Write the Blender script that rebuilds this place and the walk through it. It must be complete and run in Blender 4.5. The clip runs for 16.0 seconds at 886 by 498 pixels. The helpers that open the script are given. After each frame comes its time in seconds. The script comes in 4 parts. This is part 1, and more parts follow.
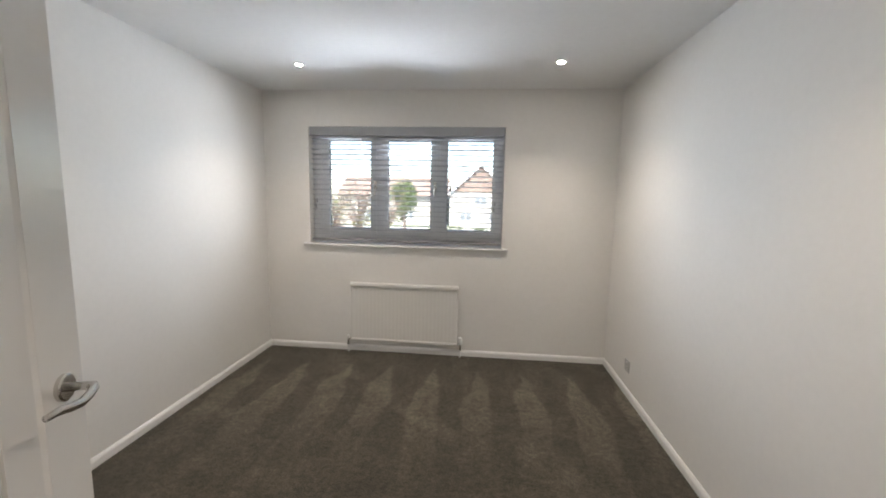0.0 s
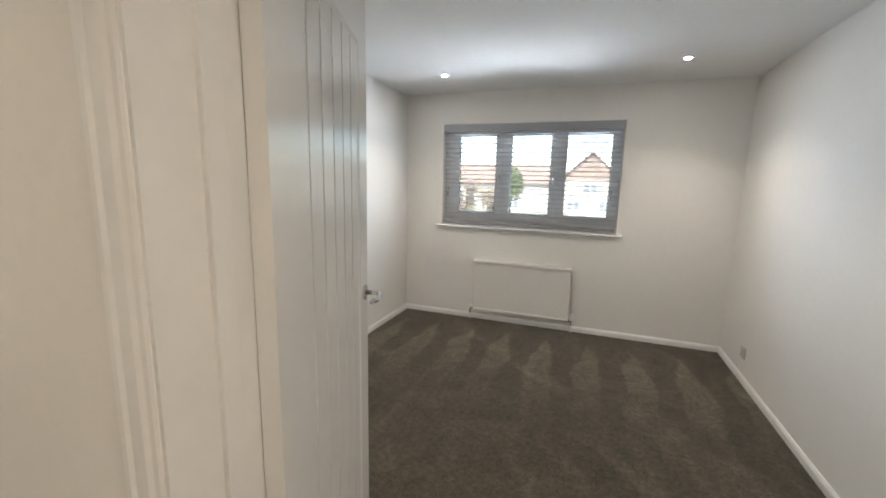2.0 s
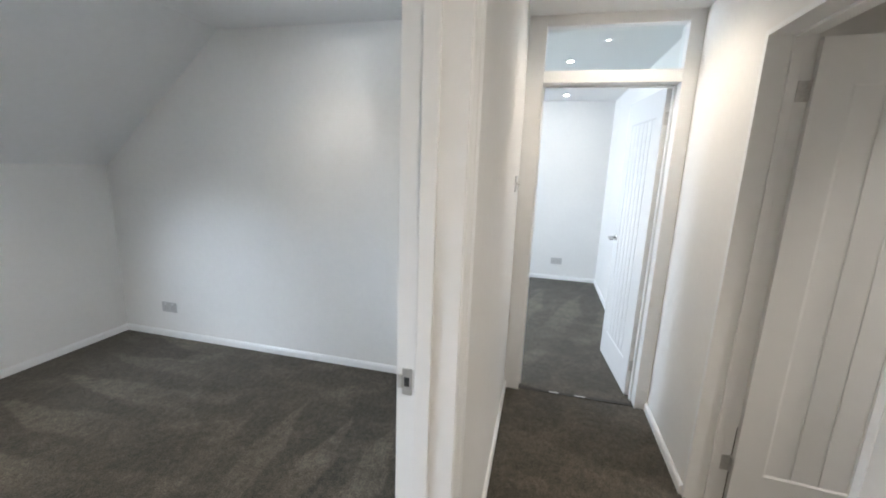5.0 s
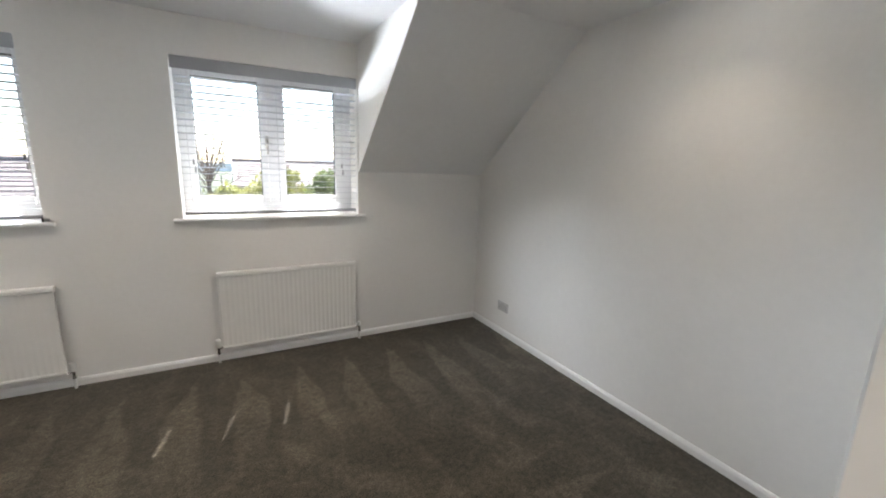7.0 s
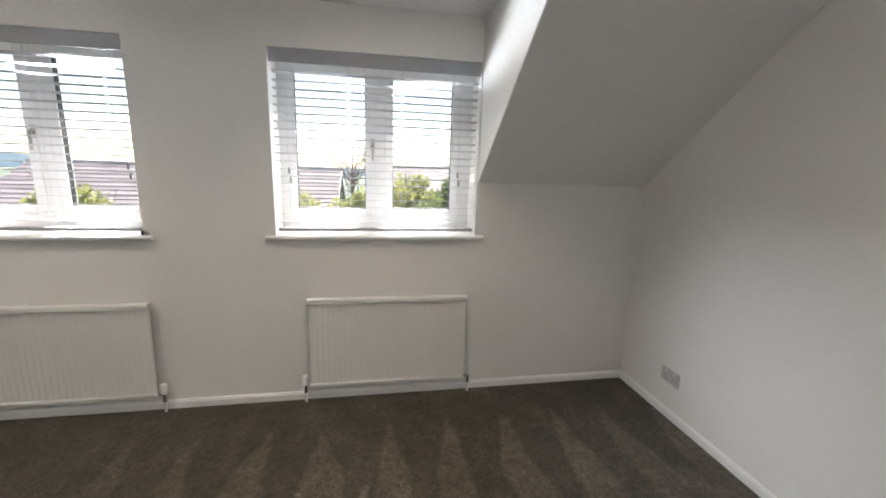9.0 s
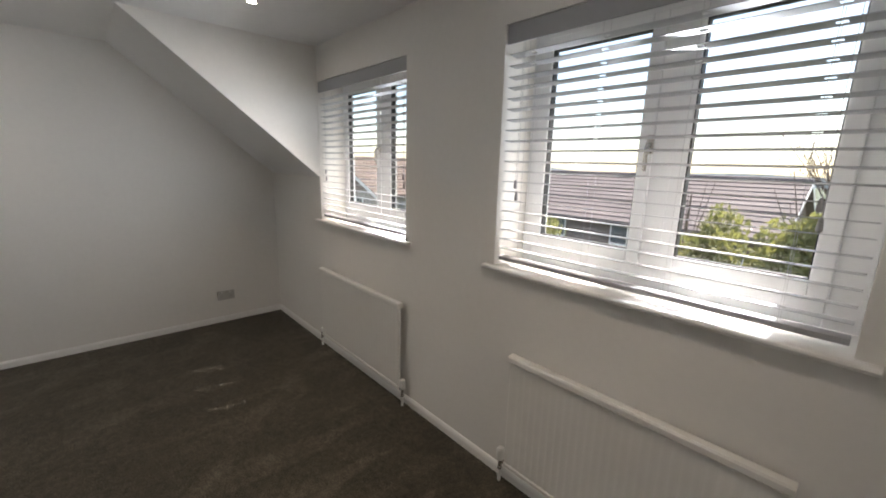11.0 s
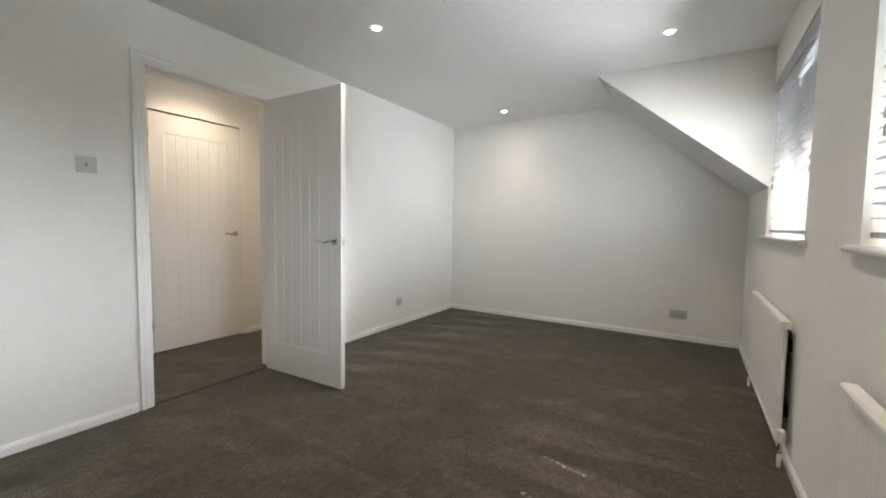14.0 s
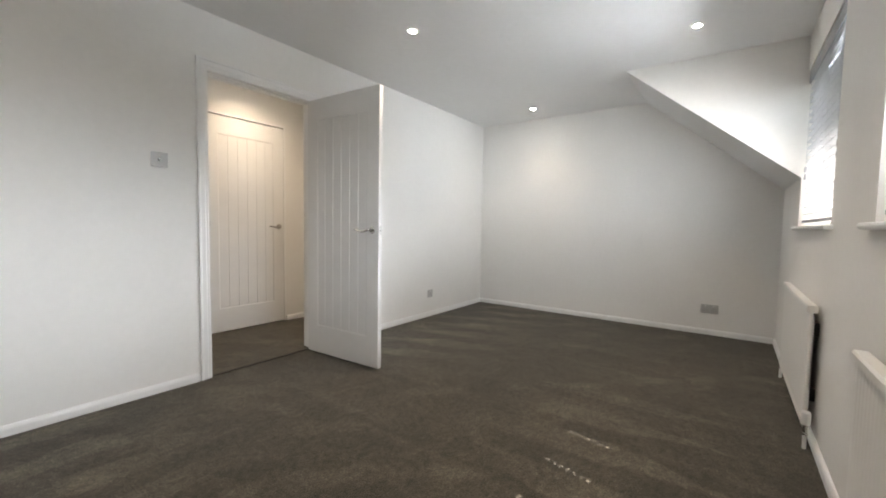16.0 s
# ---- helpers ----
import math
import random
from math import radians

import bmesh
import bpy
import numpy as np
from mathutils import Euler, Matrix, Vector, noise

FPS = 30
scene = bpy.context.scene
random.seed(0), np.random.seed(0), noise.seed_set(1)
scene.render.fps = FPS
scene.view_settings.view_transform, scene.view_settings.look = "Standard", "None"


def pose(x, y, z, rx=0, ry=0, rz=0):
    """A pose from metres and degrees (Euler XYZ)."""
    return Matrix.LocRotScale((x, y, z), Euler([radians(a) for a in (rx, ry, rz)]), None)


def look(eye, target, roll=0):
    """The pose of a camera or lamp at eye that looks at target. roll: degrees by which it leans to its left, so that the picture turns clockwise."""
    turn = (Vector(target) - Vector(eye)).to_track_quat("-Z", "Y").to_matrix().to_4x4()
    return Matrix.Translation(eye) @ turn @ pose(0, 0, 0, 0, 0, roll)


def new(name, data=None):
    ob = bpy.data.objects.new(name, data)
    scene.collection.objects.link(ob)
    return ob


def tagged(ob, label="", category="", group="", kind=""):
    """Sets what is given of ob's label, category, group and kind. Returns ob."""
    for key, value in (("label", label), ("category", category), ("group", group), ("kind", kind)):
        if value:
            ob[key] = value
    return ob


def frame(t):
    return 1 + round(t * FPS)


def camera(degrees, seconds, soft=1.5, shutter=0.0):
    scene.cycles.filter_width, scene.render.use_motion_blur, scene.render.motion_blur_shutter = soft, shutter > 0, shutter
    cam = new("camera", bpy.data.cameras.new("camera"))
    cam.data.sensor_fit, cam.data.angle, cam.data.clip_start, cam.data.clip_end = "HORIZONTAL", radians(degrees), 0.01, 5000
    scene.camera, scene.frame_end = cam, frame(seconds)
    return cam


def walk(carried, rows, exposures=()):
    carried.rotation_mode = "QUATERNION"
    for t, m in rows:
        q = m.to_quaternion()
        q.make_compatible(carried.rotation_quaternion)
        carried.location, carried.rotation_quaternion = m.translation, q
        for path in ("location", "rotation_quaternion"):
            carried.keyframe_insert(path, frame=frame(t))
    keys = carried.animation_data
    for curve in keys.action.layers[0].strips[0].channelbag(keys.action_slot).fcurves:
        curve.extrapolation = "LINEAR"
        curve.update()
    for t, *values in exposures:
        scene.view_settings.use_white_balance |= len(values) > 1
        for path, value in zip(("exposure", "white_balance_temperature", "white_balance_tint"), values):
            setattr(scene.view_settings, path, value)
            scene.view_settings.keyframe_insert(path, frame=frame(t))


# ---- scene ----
cam = camera(95.9, 16.0, 1.9)
EXPOSURES = [(0, 2.6, 6400, 13), (1, 2.6, 6400, 13), (2, 2.6, 6350, 11), (2.5, 2.55, 5950, 10), (3, 2.6, 5900, 10), (4, 2.55, 5550, 10), (4.5, 2.74, 5700, 10), (5, 2.82, 5850, 10), (7.5, 2.4, 6600, 13), (8, 2.4, 6650, 13), (10.5, 1.75, 6850, 14), (11, 1.60, 7000, 15), (11.5, 1.63, 7100, 15), (12, 1.80, 7100, 14), (13, 2.16, 6850, 13), (14.5, 2.5, 6800, 13), (16, 2.53, 6800, 13)]
PATH = [
    (0, (0.889, 1.226, 1.422), (0.7, 3.2, 1.167), 1.2),
    (0.5, (0.869, 1.121, 1.415), (0.669, 3.093, 1.151), 1.2),
    (1, (0.828, 0.966, 1.427), (0.625, 2.938, 1.157), 1.2),
    (1.5, (0.814, 0.843, 1.445), (0.521, 2.798, 1.142), 1.2),
    (2, (0.823, 0.7, 1.434), (0.148, 2.553, 1.104), 1.4),
    (2.5, (0.714, 0.585, 1.458), (-0.439, 2.178, 1.094), 1.6),
    (3, (0.503, 0.494, 1.467), (-1.06, 1.68, 1.084), 1.8),
    (3.5, (0.2, 0.472, 1.489), (-1.598, 1.256, 1.096), 1.9),
    (4, (-0.149, 0.468, 1.514), (-2.066, 0.873, 1.112), 2.0),
    (4.5, (-0.503, 0.366, 1.504), (-2.462, 0.344, 1.099), 2.1),
    (5, (-0.741, 0.265, 1.507), (-2.644, -0.194, 1.097), 2.1),
    (5.2, (-0.805, 0.239, 1.51), (-2.647, -0.422, 1.096), 1.8),
    (7.3, (-1.172, 0.024, 1.464), (-1.994, -1.702, 1.090), 1.6),
    (7.5, (-1.178, -0.004, 1.443), (-1.960, -1.751, 1.081), 1.4),
    (8, (-1.246, -0.166, 1.474), (-1.909, -1.971, 1.090), 1.8),
    (8.2, (-1.273, -0.278, 1.478), (-1.900, -2.095, 1.094), 1.8),
    (10.3, (-1.875, -1.316, 1.538), (-1.154, -3.132, 1.109), 1.5),
    (10.5, (-1.949, -1.433, 1.532), (-1.008, -3.147, 1.111), 1.5),
    (11, (-2.096, -1.737, 1.54), (-0.646, -3.051, 1.124), 1.5),
    (11.5, (-2.203, -2.031, 1.544), (-0.404, -2.796, 1.124), 1.1),
    (12, (-2.215, -2.24, 1.476), (-0.269, -2.445, 1.063), 1.0),
    (12.5, (-2.259, -2.446, 1.321), (-0.312, -2.209, 0.931), 1.1),
    (13, (-2.38, -2.59, 1.275), (-0.498, -1.952, 1.045), 0.9),
    (13.5, (-2.499, -2.652, 1.187), (-0.735, -1.721, 1.044), 0.9),
    (14, (-2.608, -2.718, 1.123), (-0.909, -1.669, 0.998), 0.9),
    (14.5, (-2.688, -2.745, 1.086), (-1.016, -1.655, 0.962), 0.9),
    (15, (-2.75, -2.768, 1.062), (-1.103, -1.641, 0.941), 0.9),
    (15.5, (-2.754, -2.788, 1.043), (-1.122, -1.638, 0.923), 1.0),
    (16, (-2.753, -2.787, 1.044), (-1.131, -1.622, 0.925), 1.0),
]
walk(cam, [(t, look(eye, target, roll)) for t, eye, target, roll in PATH], EXPOSURES)

# ---- world, sun, exposure ----
world = bpy.data.worlds.new("sky")
scene.world = world
world.use_nodes = True
_wn, _wl = world.node_tree.nodes, world.node_tree.links
_wn.clear()
_sky = _wn.new("ShaderNodeTexSky")
_sky.sky_type, _sky.sun_disc = "NISHITA", False
_sky.sun_elevation, _sky.sun_rotation = radians(54), radians(194.5)
_sky.air_density, _sky.dust_density = 1.0, 0.7
_bg = _wn.new("ShaderNodeBackground")
_bg.inputs["Strength"].default_value = 0.12
_wo = _wn.new("ShaderNodeOutputWorld")
_wl.new(_sky.outputs[0], _bg.inputs["Color"])
_wl.new(_bg.outputs[0], _wo.inputs["Surface"])

SUN_EL, SUN_AZ = 54.0, 14.5        # height, and degrees west of south
_sd = bpy.data.lights.new("sun", "SUN")
_sd.energy, _sd.angle, _sd.color = 4.2, radians(0.4), (1.0, 0.95, 0.88)
_so = new("sun", _sd)
_e, _a = radians(SUN_EL), radians(SUN_AZ)
_so.matrix_world = look((-math.sin(_a) * math.cos(_e) * 20, -math.cos(_a) * math.cos(_e) * 20, math.sin(_e) * 20), (0, 0, 0))

def window_light(x, y, z, heading, up, watts, wide, height, spread):
    """An added, unseen area lamp at a window that stands in for sky light."""
    ld = bpy.data.lights.new("window_light", "AREA")
    ld.shape, ld.size, ld.size_y = "RECTANGLE", wide, height
    ld.energy, ld.color, ld.spread = watts, (0.82, 0.91, 1.0), radians(spread)
    new("window_light", ld).matrix_basis = pose(x, y, z, 90 + up, 0, heading)

# front bedroom: added beams to the two side walls, and up to the ceiling as if off the blind
window_light(0.18, 4.70, 1.48, 180 - 56, -2, 0.90, 1.5, 0.86, 84)
window_light(0.18, 4.70, 1.48, 180 + 58, -2, 0.66, 1.5, 0.86, 60)
for turn in (-36, 0, 36):
    window_light(0.18, 4.70, 1.80, 180 + turn, 23, 0.34 if turn else 0.22, 1.5, 0.10, 50)
# back bedroom: added beams along the room, low over the floor, and up to the ceiling as if off the blinds
window_light(-1.49, -3.15, 1.57, -50, 0, 1.20, 0.95, 0.80, 80)
window_light(0.38, -3.15, 1.57, -50, 0, 0.60, 0.95, 0.80, 80)
window_light(0.38, -3.15, 1.57, -12, 0, 0.75, 0.95, 0.80, 54)
for x, turn, watts in ((-1.49, -34, 0.16), (-1.49, 0, 0.16), (-1.49, 36, 0.42), (0.38, 0, 0.16), (0.38, 34, 0.24)):
    window_light(x, -3.15, 1.93, turn, 19, watts, 0.95, 0.06, 42)
window_light(-1.49, -3.12, 1.14, 60, -24, 0.66, 0.95, 0.10, 60)
for x, turn, watts in ((-1.49, -14, 0.30), (-1.49, 20, 0.46), (0.38, 16, 0.36), (0.38, 42, 0.52)):
    window_light(x, -3.12, 1.14, turn, -8, watts, 0.9, 0.10, 40)
# third bedroom: added lamp in its unseen window, for the daylight there
window_light(-4.9, -3.195, 1.55, 0, 0, 13.0, 1.3, 0.9, 170)

DOWNLIGHT_W = 0.85
DOWNLIGHT_RGB = (1.0, 0.87, 0.72)
HALL_RGB = (1.0, 0.81, 0.60)


# ---- materials ----
def material(name, rgb, rough=0.5, metal=0.0, grain=None, stain=None, bump=None, spec=0.5, per_piece=0.0):
    """A node material in object space: grain (scale, amount), stain (scale, amount), bump (scale, depth in metres)."""
    m = bpy.data.materials.new(name)
    m.use_nodes = True
    n, l = m.node_tree.nodes, m.node_tree.links
    p = n["Principled BSDF"]
    p.inputs["Roughness"].default_value = rough
    p.inputs["Metallic"].default_value = metal
    p.inputs["Specular IOR Level"].default_value = spec
    co = n.new("ShaderNodeTexCoord")
    geo = n.new("ShaderNodeNewGeometry")
    col = n.new("ShaderNodeRGB")
    col.outputs[0].default_value = (*rgb, 1)
    out = col.outputs[0]
    for spec_in, detail in ((grain, 6), (stain, 3)):
        if spec_in:
            t = n.new("ShaderNodeTexNoise")
            t.inputs["Scale"].default_value, t.inputs["Detail"].default_value = spec_in[0], detail
            l.new(geo.outputs["Position"], t.inputs["Vector"])
            r = n.new("ShaderNodeMapRange")
            r.inputs[1].default_value, r.inputs[2].default_value = 0.3, 0.7
            r.inputs[3].default_value, r.inputs[4].default_value = 1 - spec_in[1], 1 + spec_in[1]
            l.new(t.outputs["Fac"], r.inputs[0])
            mx = n.new("ShaderNodeVectorMath")
            mx.operation = "SCALE"
            l.new(out, mx.inputs[0])
            l.new(r.outputs[0], mx.inputs["Scale"])
            out = mx.outputs[0]
    if per_piece:
        oi = n.new("ShaderNodeObjectInfo")
        r = n.new("ShaderNodeMapRange")
        r.inputs[3].default_value, r.inputs[4].default_value = 1 - per_piece, 1 + per_piece
        l.new(oi.outputs["Random"], r.inputs[0])
        mx = n.new("ShaderNodeVectorMath")
        mx.operation = "SCALE"
        l.new(out, mx.inputs[0])
        l.new(r.outputs[0], mx.inputs["Scale"])
        out = mx.outputs[0]
    l.new(out, p.inputs["Base Color"])
    if bump:
        t = n.new("ShaderNodeTexNoise")
        t.inputs["Scale"].default_value, t.inputs["Detail"].default_value = bump[0], 5
        l.new(geo.outputs["Position"], t.inputs["Vector"])
        b = n.new("ShaderNodeBump")
        b.inputs["Distance"].default_value = bump[1]
        b.inputs["Strength"].default_value = 0.6
        l.new(t.outputs["Fac"], b.inputs["Height"])
        l.new(b.outputs[0], p.inputs["Normal"])
    return m


def glass_material(name, tint=(0.93, 0.97, 0.96)):
    m = bpy.data.materials.new(name)
    m.use_nodes = True
    p = m.node_tree.nodes["Principled BSDF"]
    p.inputs["Base Color"].default_value = (*tint, 1)
    p.inputs["Roughness"].default_value = 0.0
    p.inputs["Transmission Weight"].default_value = 1.0
    p.inputs["IOR"].default_value = 1.45
    return m


def emitter(name, rgb, strength):
    m = bpy.data.materials.new(name)
    m.use_nodes = True
    p = m.node_tree.nodes["Principled BSDF"]
    p.inputs["Base Color"].default_value = (0.8, 0.8, 0.8, 1)
    p.inputs["Emission Color"].default_value = (*rgb, 1)
    p.inputs["Emission Strength"].default_value = strength
    return m


def carpet_material():
    """Dark taupe cut pile: tuft bump, mottling, and the wedges that a vacuum cleaner leaves in the nap."""
    m = bpy.data.materials.new("carpet")
    m.use_nodes = True
    n, l = m.node_tree.nodes, m.node_tree.links
    p = n["Principled BSDF"]
    p.inputs["Roughness"].default_value = 0.95
    p.inputs["Specular IOR Level"].default_value = 0.15
    p.inputs["Sheen Weight"].default_value = 0.12
    p.inputs["Sheen Roughness"].default_value = 0.6
    geo = n.new("ShaderNodeNewGeometry")

    def noise_at(scale, detail, vec=None, dist=0.0):
        t = n.new("ShaderNodeTexNoise")
        t.inputs["Scale"].default_value, t.inputs["Detail"].default_value = scale, detail
        t.inputs["Distortion"].default_value = dist
        l.new(vec or geo.outputs["Position"], t.inputs["Vector"])
        return t.outputs["Fac"]

    def calc(op, a, b=None, c=None):
        t = n.new("ShaderNodeMath")
        t.operation = op
        for i, v in enumerate((a, b, c)):
            if v is None:
                continue
            if isinstance(v, (int, float)):
                t.inputs[i].default_value = v
            else:
                l.new(v, t.inputs[i])
        return t.outputs[0]

    def ranged(v, a, b, c, d, smooth=True):
        t = n.new("ShaderNodeMapRange")
        t.interpolation_type = "SMOOTHSTEP" if smooth else "LINEAR"
        for i, x in enumerate((a, b, c, d)):
            t.inputs[1 + i].default_value = x
        l.new(v, t.inputs[0])
        return t.outputs[0]

    sep = n.new("ShaderNodeSeparateXYZ")
    l.new(geo.outputs["Position"], sep.inputs[0])
    x, y = sep.outputs[0], sep.outputs[1]
    wob = calc("MULTIPLY", calc("SUBTRACT", noise_at(2.3, 2), 0.5), 0.17)
    wob2 = calc("MULTIPLY", calc("SUBTRACT", noise_at(1.1, 3), 0.5), 0.9)

    def wedges(along, depth, pitch, tip, reach):
        """Light triangles whose tips point at the wall, with a nap streak under each."""
        u = calc("FRACT", calc("DIVIDE", calc("ADD", along, wob), pitch))
        tri = calc("ABSOLUTE", calc("SUBTRACT", u, 0.5))
        v = calc("DIVIDE", calc("ADD", calc("SUBTRACT", tip, depth), wob), reach)
        edge = calc("SUBTRACT", calc("MULTIPLY", calc("MINIMUM", v, 0.65), 0.42), tri)
        on = ranged(edge, -0.04, 0.05, 0, 1)
        fade = calc("MULTIPLY", ranged(v, 0.0, 0.05, 0, 1), ranged(v, 0.45, 1.9, 1, 0))
        return calc("MULTIPLY", on, fade)

    room_a = wedges(x, y, 0.36, 4.42, 0.75)
    ym = calc("MULTIPLY", y, -1.0)
    south = wedges(x, ym, 0.34, 2.85, 0.7)
    room_b = calc("MULTIPLY", south, calc("MULTIPLY", ranged(y, -0.6, 0.2, 1, 0), ranged(x, -0.5, 0.3, 1, 0)))
    xm = calc("MULTIPLY", x, -1.0)
    west = calc("MULTIPLY", wedges(y, xm, 0.30, 2.75, 0.6), calc("MULTIPLY", ranged(y, -1.5, -1.1, 0, 1), ranged(y, -0.1, 0.0, 1, 0)))
    third = wedges(calc("ADD", y, calc("MULTIPLY", x, 0.25)), xm, 0.42, 5.8, 1.0)
    fan = wedges(calc("ADD", x, calc("MULTIPLY", y, 0.35)), calc("ADD", y, wob2), 0.37, -0.05, 0.85)
    fan = calc("MULTIPLY", fan, calc("MULTIPLY", ranged(y, -0.04, 0.0, 1, 0), ranged(x, -0.7, -0.4, 0, 1)))
    room_b = calc("ADD", room_b, calc("MULTIPLY", fan, 0.9))
    room_b = calc("ADD", room_b, calc("ADD", west, calc("MULTIPLY", third, ranged(x, -3.42, -3.40, 1, 0))))
    # long sweeps over the rest, at a slant
    sl = calc("ADD", calc("MULTIPLY", x, 0.75), calc("MULTIPLY", y, 0.66))
    su = calc("FRACT", calc("DIVIDE", calc("ADD", sl, wob2), 0.42))
    sweep = ranged(calc("ABSOLUTE", calc("SUBTRACT", su, 0.5)), 0.10, 0.24, 1, 0)
    sweep = calc("MULTIPLY", sweep, ranged(noise_at(1.6, 2), 0.45, 0.68, 0, 1))
    st = n.new("ShaderNodeMapping")
    st.inputs["Scale"].default_value = (3.2, 0.55, 1)
    l.new(geo.outputs["Position"], st.inputs["Vector"])
    streak = ranged(noise_at(2.2, 4, st.outputs[0], 0.4), 0.5, 0.72, 0, 1)
    nap = calc("ADD", calc("MULTIPLY", calc("ADD", room_a, calc("MULTIPLY", room_b, 0.8)), 0.34), calc("ADD", calc("MULTIPLY", sweep, 0.20), calc("MULTIPLY", streak, 0.13)))
    tuft = noise_at(135, 3)
    clump = noise_at(34, 4)
    blotch = noise_at(5, 6, None, 1.2)
    k = calc("ADD", 0.70, calc("MULTIPLY", nap, 1.75))
    k = calc("MULTIPLY", k, ranged(tuft, 0.3, 0.7, 0.42, 1.58, False))
    k = calc("MULTIPLY", k, ranged(clump, 0.3, 0.7, 0.68, 1.32, False))
    k = calc("MULTIPLY", k, ranged(blotch, 0.32, 0.68, 0.80, 1.22, False))
    c = n.new("ShaderNodeRGB")
    c.outputs[0].default_value = (0.0815, 0.0700, 0.0510, 1)
    mx = n.new("ShaderNodeVectorMath")
    mx.operation = "SCALE"
    l.new(c.outputs[0], mx.inputs[0])
    l.new(k, mx.inputs["Scale"])
    l.new(mx.outputs[0], p.inputs["Base Color"])
    b = n.new("ShaderNodeBump")
    b.inputs["Distance"].default_value, b.inputs["Strength"].default_value = 0.006, 0.9
    l.new(calc("ADD", calc("MULTIPLY", tuft, 0.7), calc("MULTIPLY", clump, 0.5)), b.inputs["Height"])
    l.new(b.outputs[0], p.inputs["Normal"])
    return m


M_WALL = material("wall_paint", (0.80, 0.785, 0.755), 0.75, grain=(30, 0.012), stain=(1.3, 0.02), bump=(160, 0.0006), spec=0.25)
M_CEIL = material("ceiling_paint", (0.81, 0.81, 0.80), 0.85, grain=(25, 0.012), stain=(0.9, 0.02), bump=(130, 0.0006), spec=0.2)
M_TRIM = material("gloss_paint", (0.82, 0.815, 0.80), 0.28, grain=(18, 0.015), bump=(45, 0.0006))
M_DOOR = material("door_paint", (0.80, 0.795, 0.78), 0.24, grain=(14, 0.01), stain=(2.5, 0.015), bump=(220, 0.0001))
M_CARPET = carpet_material()
M_CHROME = material("satin_chrome", (0.62, 0.60, 0.57), 0.22, 1.0, grain=(60, 0.06))
M_PLATE = material("satin_plate", (0.50, 0.49, 0.475), 0.42, 0.25, grain=(90, 0.04))
M_STEEL = material("brushed_steel", (0.58, 0.57, 0.55), 0.42, 0.7, grain=(90, 0.08))
M_DARK = material("dark_plastic", (0.03, 0.03, 0.032), 0.5, grain=(50, 0.1))
M_RAD = material("radiator_enamel", (0.80, 0.785, 0.75), 0.35, grain=(12, 0.012), bump=(60, 0.0003))
M_PLASTIC = material("white_plastic", (0.78, 0.78, 0.76), 0.4, grain=(30, 0.015))
M_UPVC = material("upvc", (0.76, 0.77, 0.78), 0.3, grain=(20, 0.012))
M_SLAT = material("slat_paint", (0.53, 0.54, 0.565), 0.42, grain=(25, 0.02), per_piece=0.02)
M_VALANCE = material("valance_paint", (0.36, 0.37, 0.39), 0.5, grain=(25, 0.02))
M_RAIL = material("rail_grey", (0.33, 0.33, 0.34), 0.5, grain=(25, 0.04))
M_CORD = material("cord", (0.55, 0.55, 0.56), 0.8, grain=(200, 0.1))
M_GLASS = glass_material("window_glass")
M_GASKET = material("rubber_gasket", (0.02, 0.02, 0.022), 0.6, grain=(80, 0.1))
M_LAMP = emitter("lamp_glow", (1.0, 0.93, 0.82), 60.0)
M_BARE = material("subfloor_edge", (0.035, 0.03, 0.026), 0.8, grain=(60, 0.3))
M_BRICK = material("outer_brick", (0.165, 0.122, 0.104), 0.85, grain=(40, 0.2), stain=(2, 0.15), bump=(60, 0.004))
M_RENDER = material("pale_render", (0.30, 0.275, 0.245), 0.85, grain=(20, 0.08), stain=(0.8, 0.08))
M_ROOF = material("roof_tile", (0.17, 0.135, 0.13), 0.8, grain=(14, 0.25), stain=(0.7, 0.2), per_piece=0.1)
M_ROOF_RED = material("roof_tile_red", (0.14, 0.098, 0.078), 0.8, grain=(14, 0.25), stain=(0.7, 0.2), per_piece=0.1)


def leaf_material(name, rgb):
    """Leaves that let half of the light through."""
    m = material(name, rgb, 0.6, grain=(5, 0.35), stain=(1.5, 0.3))
    n, l = m.node_tree.nodes, m.node_tree.links
    t = n.new("ShaderNodeBsdfTranslucent")
    t.inputs["Color"].default_value = (rgb[0] * 1.5, rgb[1] * 1.5, rgb[2] * 1.2, 1)
    mix = n.new("ShaderNodeMixShader")
    mix.inputs[0].default_value = 0.5
    l.new(n["Principled BSDF"].outputs[0], mix.inputs[1])
    l.new(t.outputs[0], mix.inputs[2])
    l.new(mix.outputs[0], n["Material Output"].inputs["Surface"])
    return m


M_LEAF = leaf_material("leaf", (0.12, 0.15, 0.065))
M_LEAF_Y = leaf_material("leaf_yellow_green", (0.22, 0.22, 0.085))
# pale grey-blue: distance haze is put into the wood's base colour
M_FAR = material("haze_painted_wood", (0.62, 0.64, 0.65), 0.9, grain=(0.4, 0.15), stain=(0.08, 0.12))
M_LEAF_D = leaf_material("leaf_dark", (0.05, 0.08, 0.045))
M_BARK = material("bark", (0.19, 0.14, 0.11), 0.9, grain=(30, 0.3), bump=(40, 0.01))
M_GRASS = material("grass", (0.07, 0.085, 0.045), 0.9, grain=(8, 0.3), stain=(0.3, 0.3), bump=(60, 0.02))
M_ROAD = material("asphalt", (0.10, 0.10, 0.10), 0.9, grain=(60, 0.2), stain=(0.6, 0.15), bump=(90, 0.004))
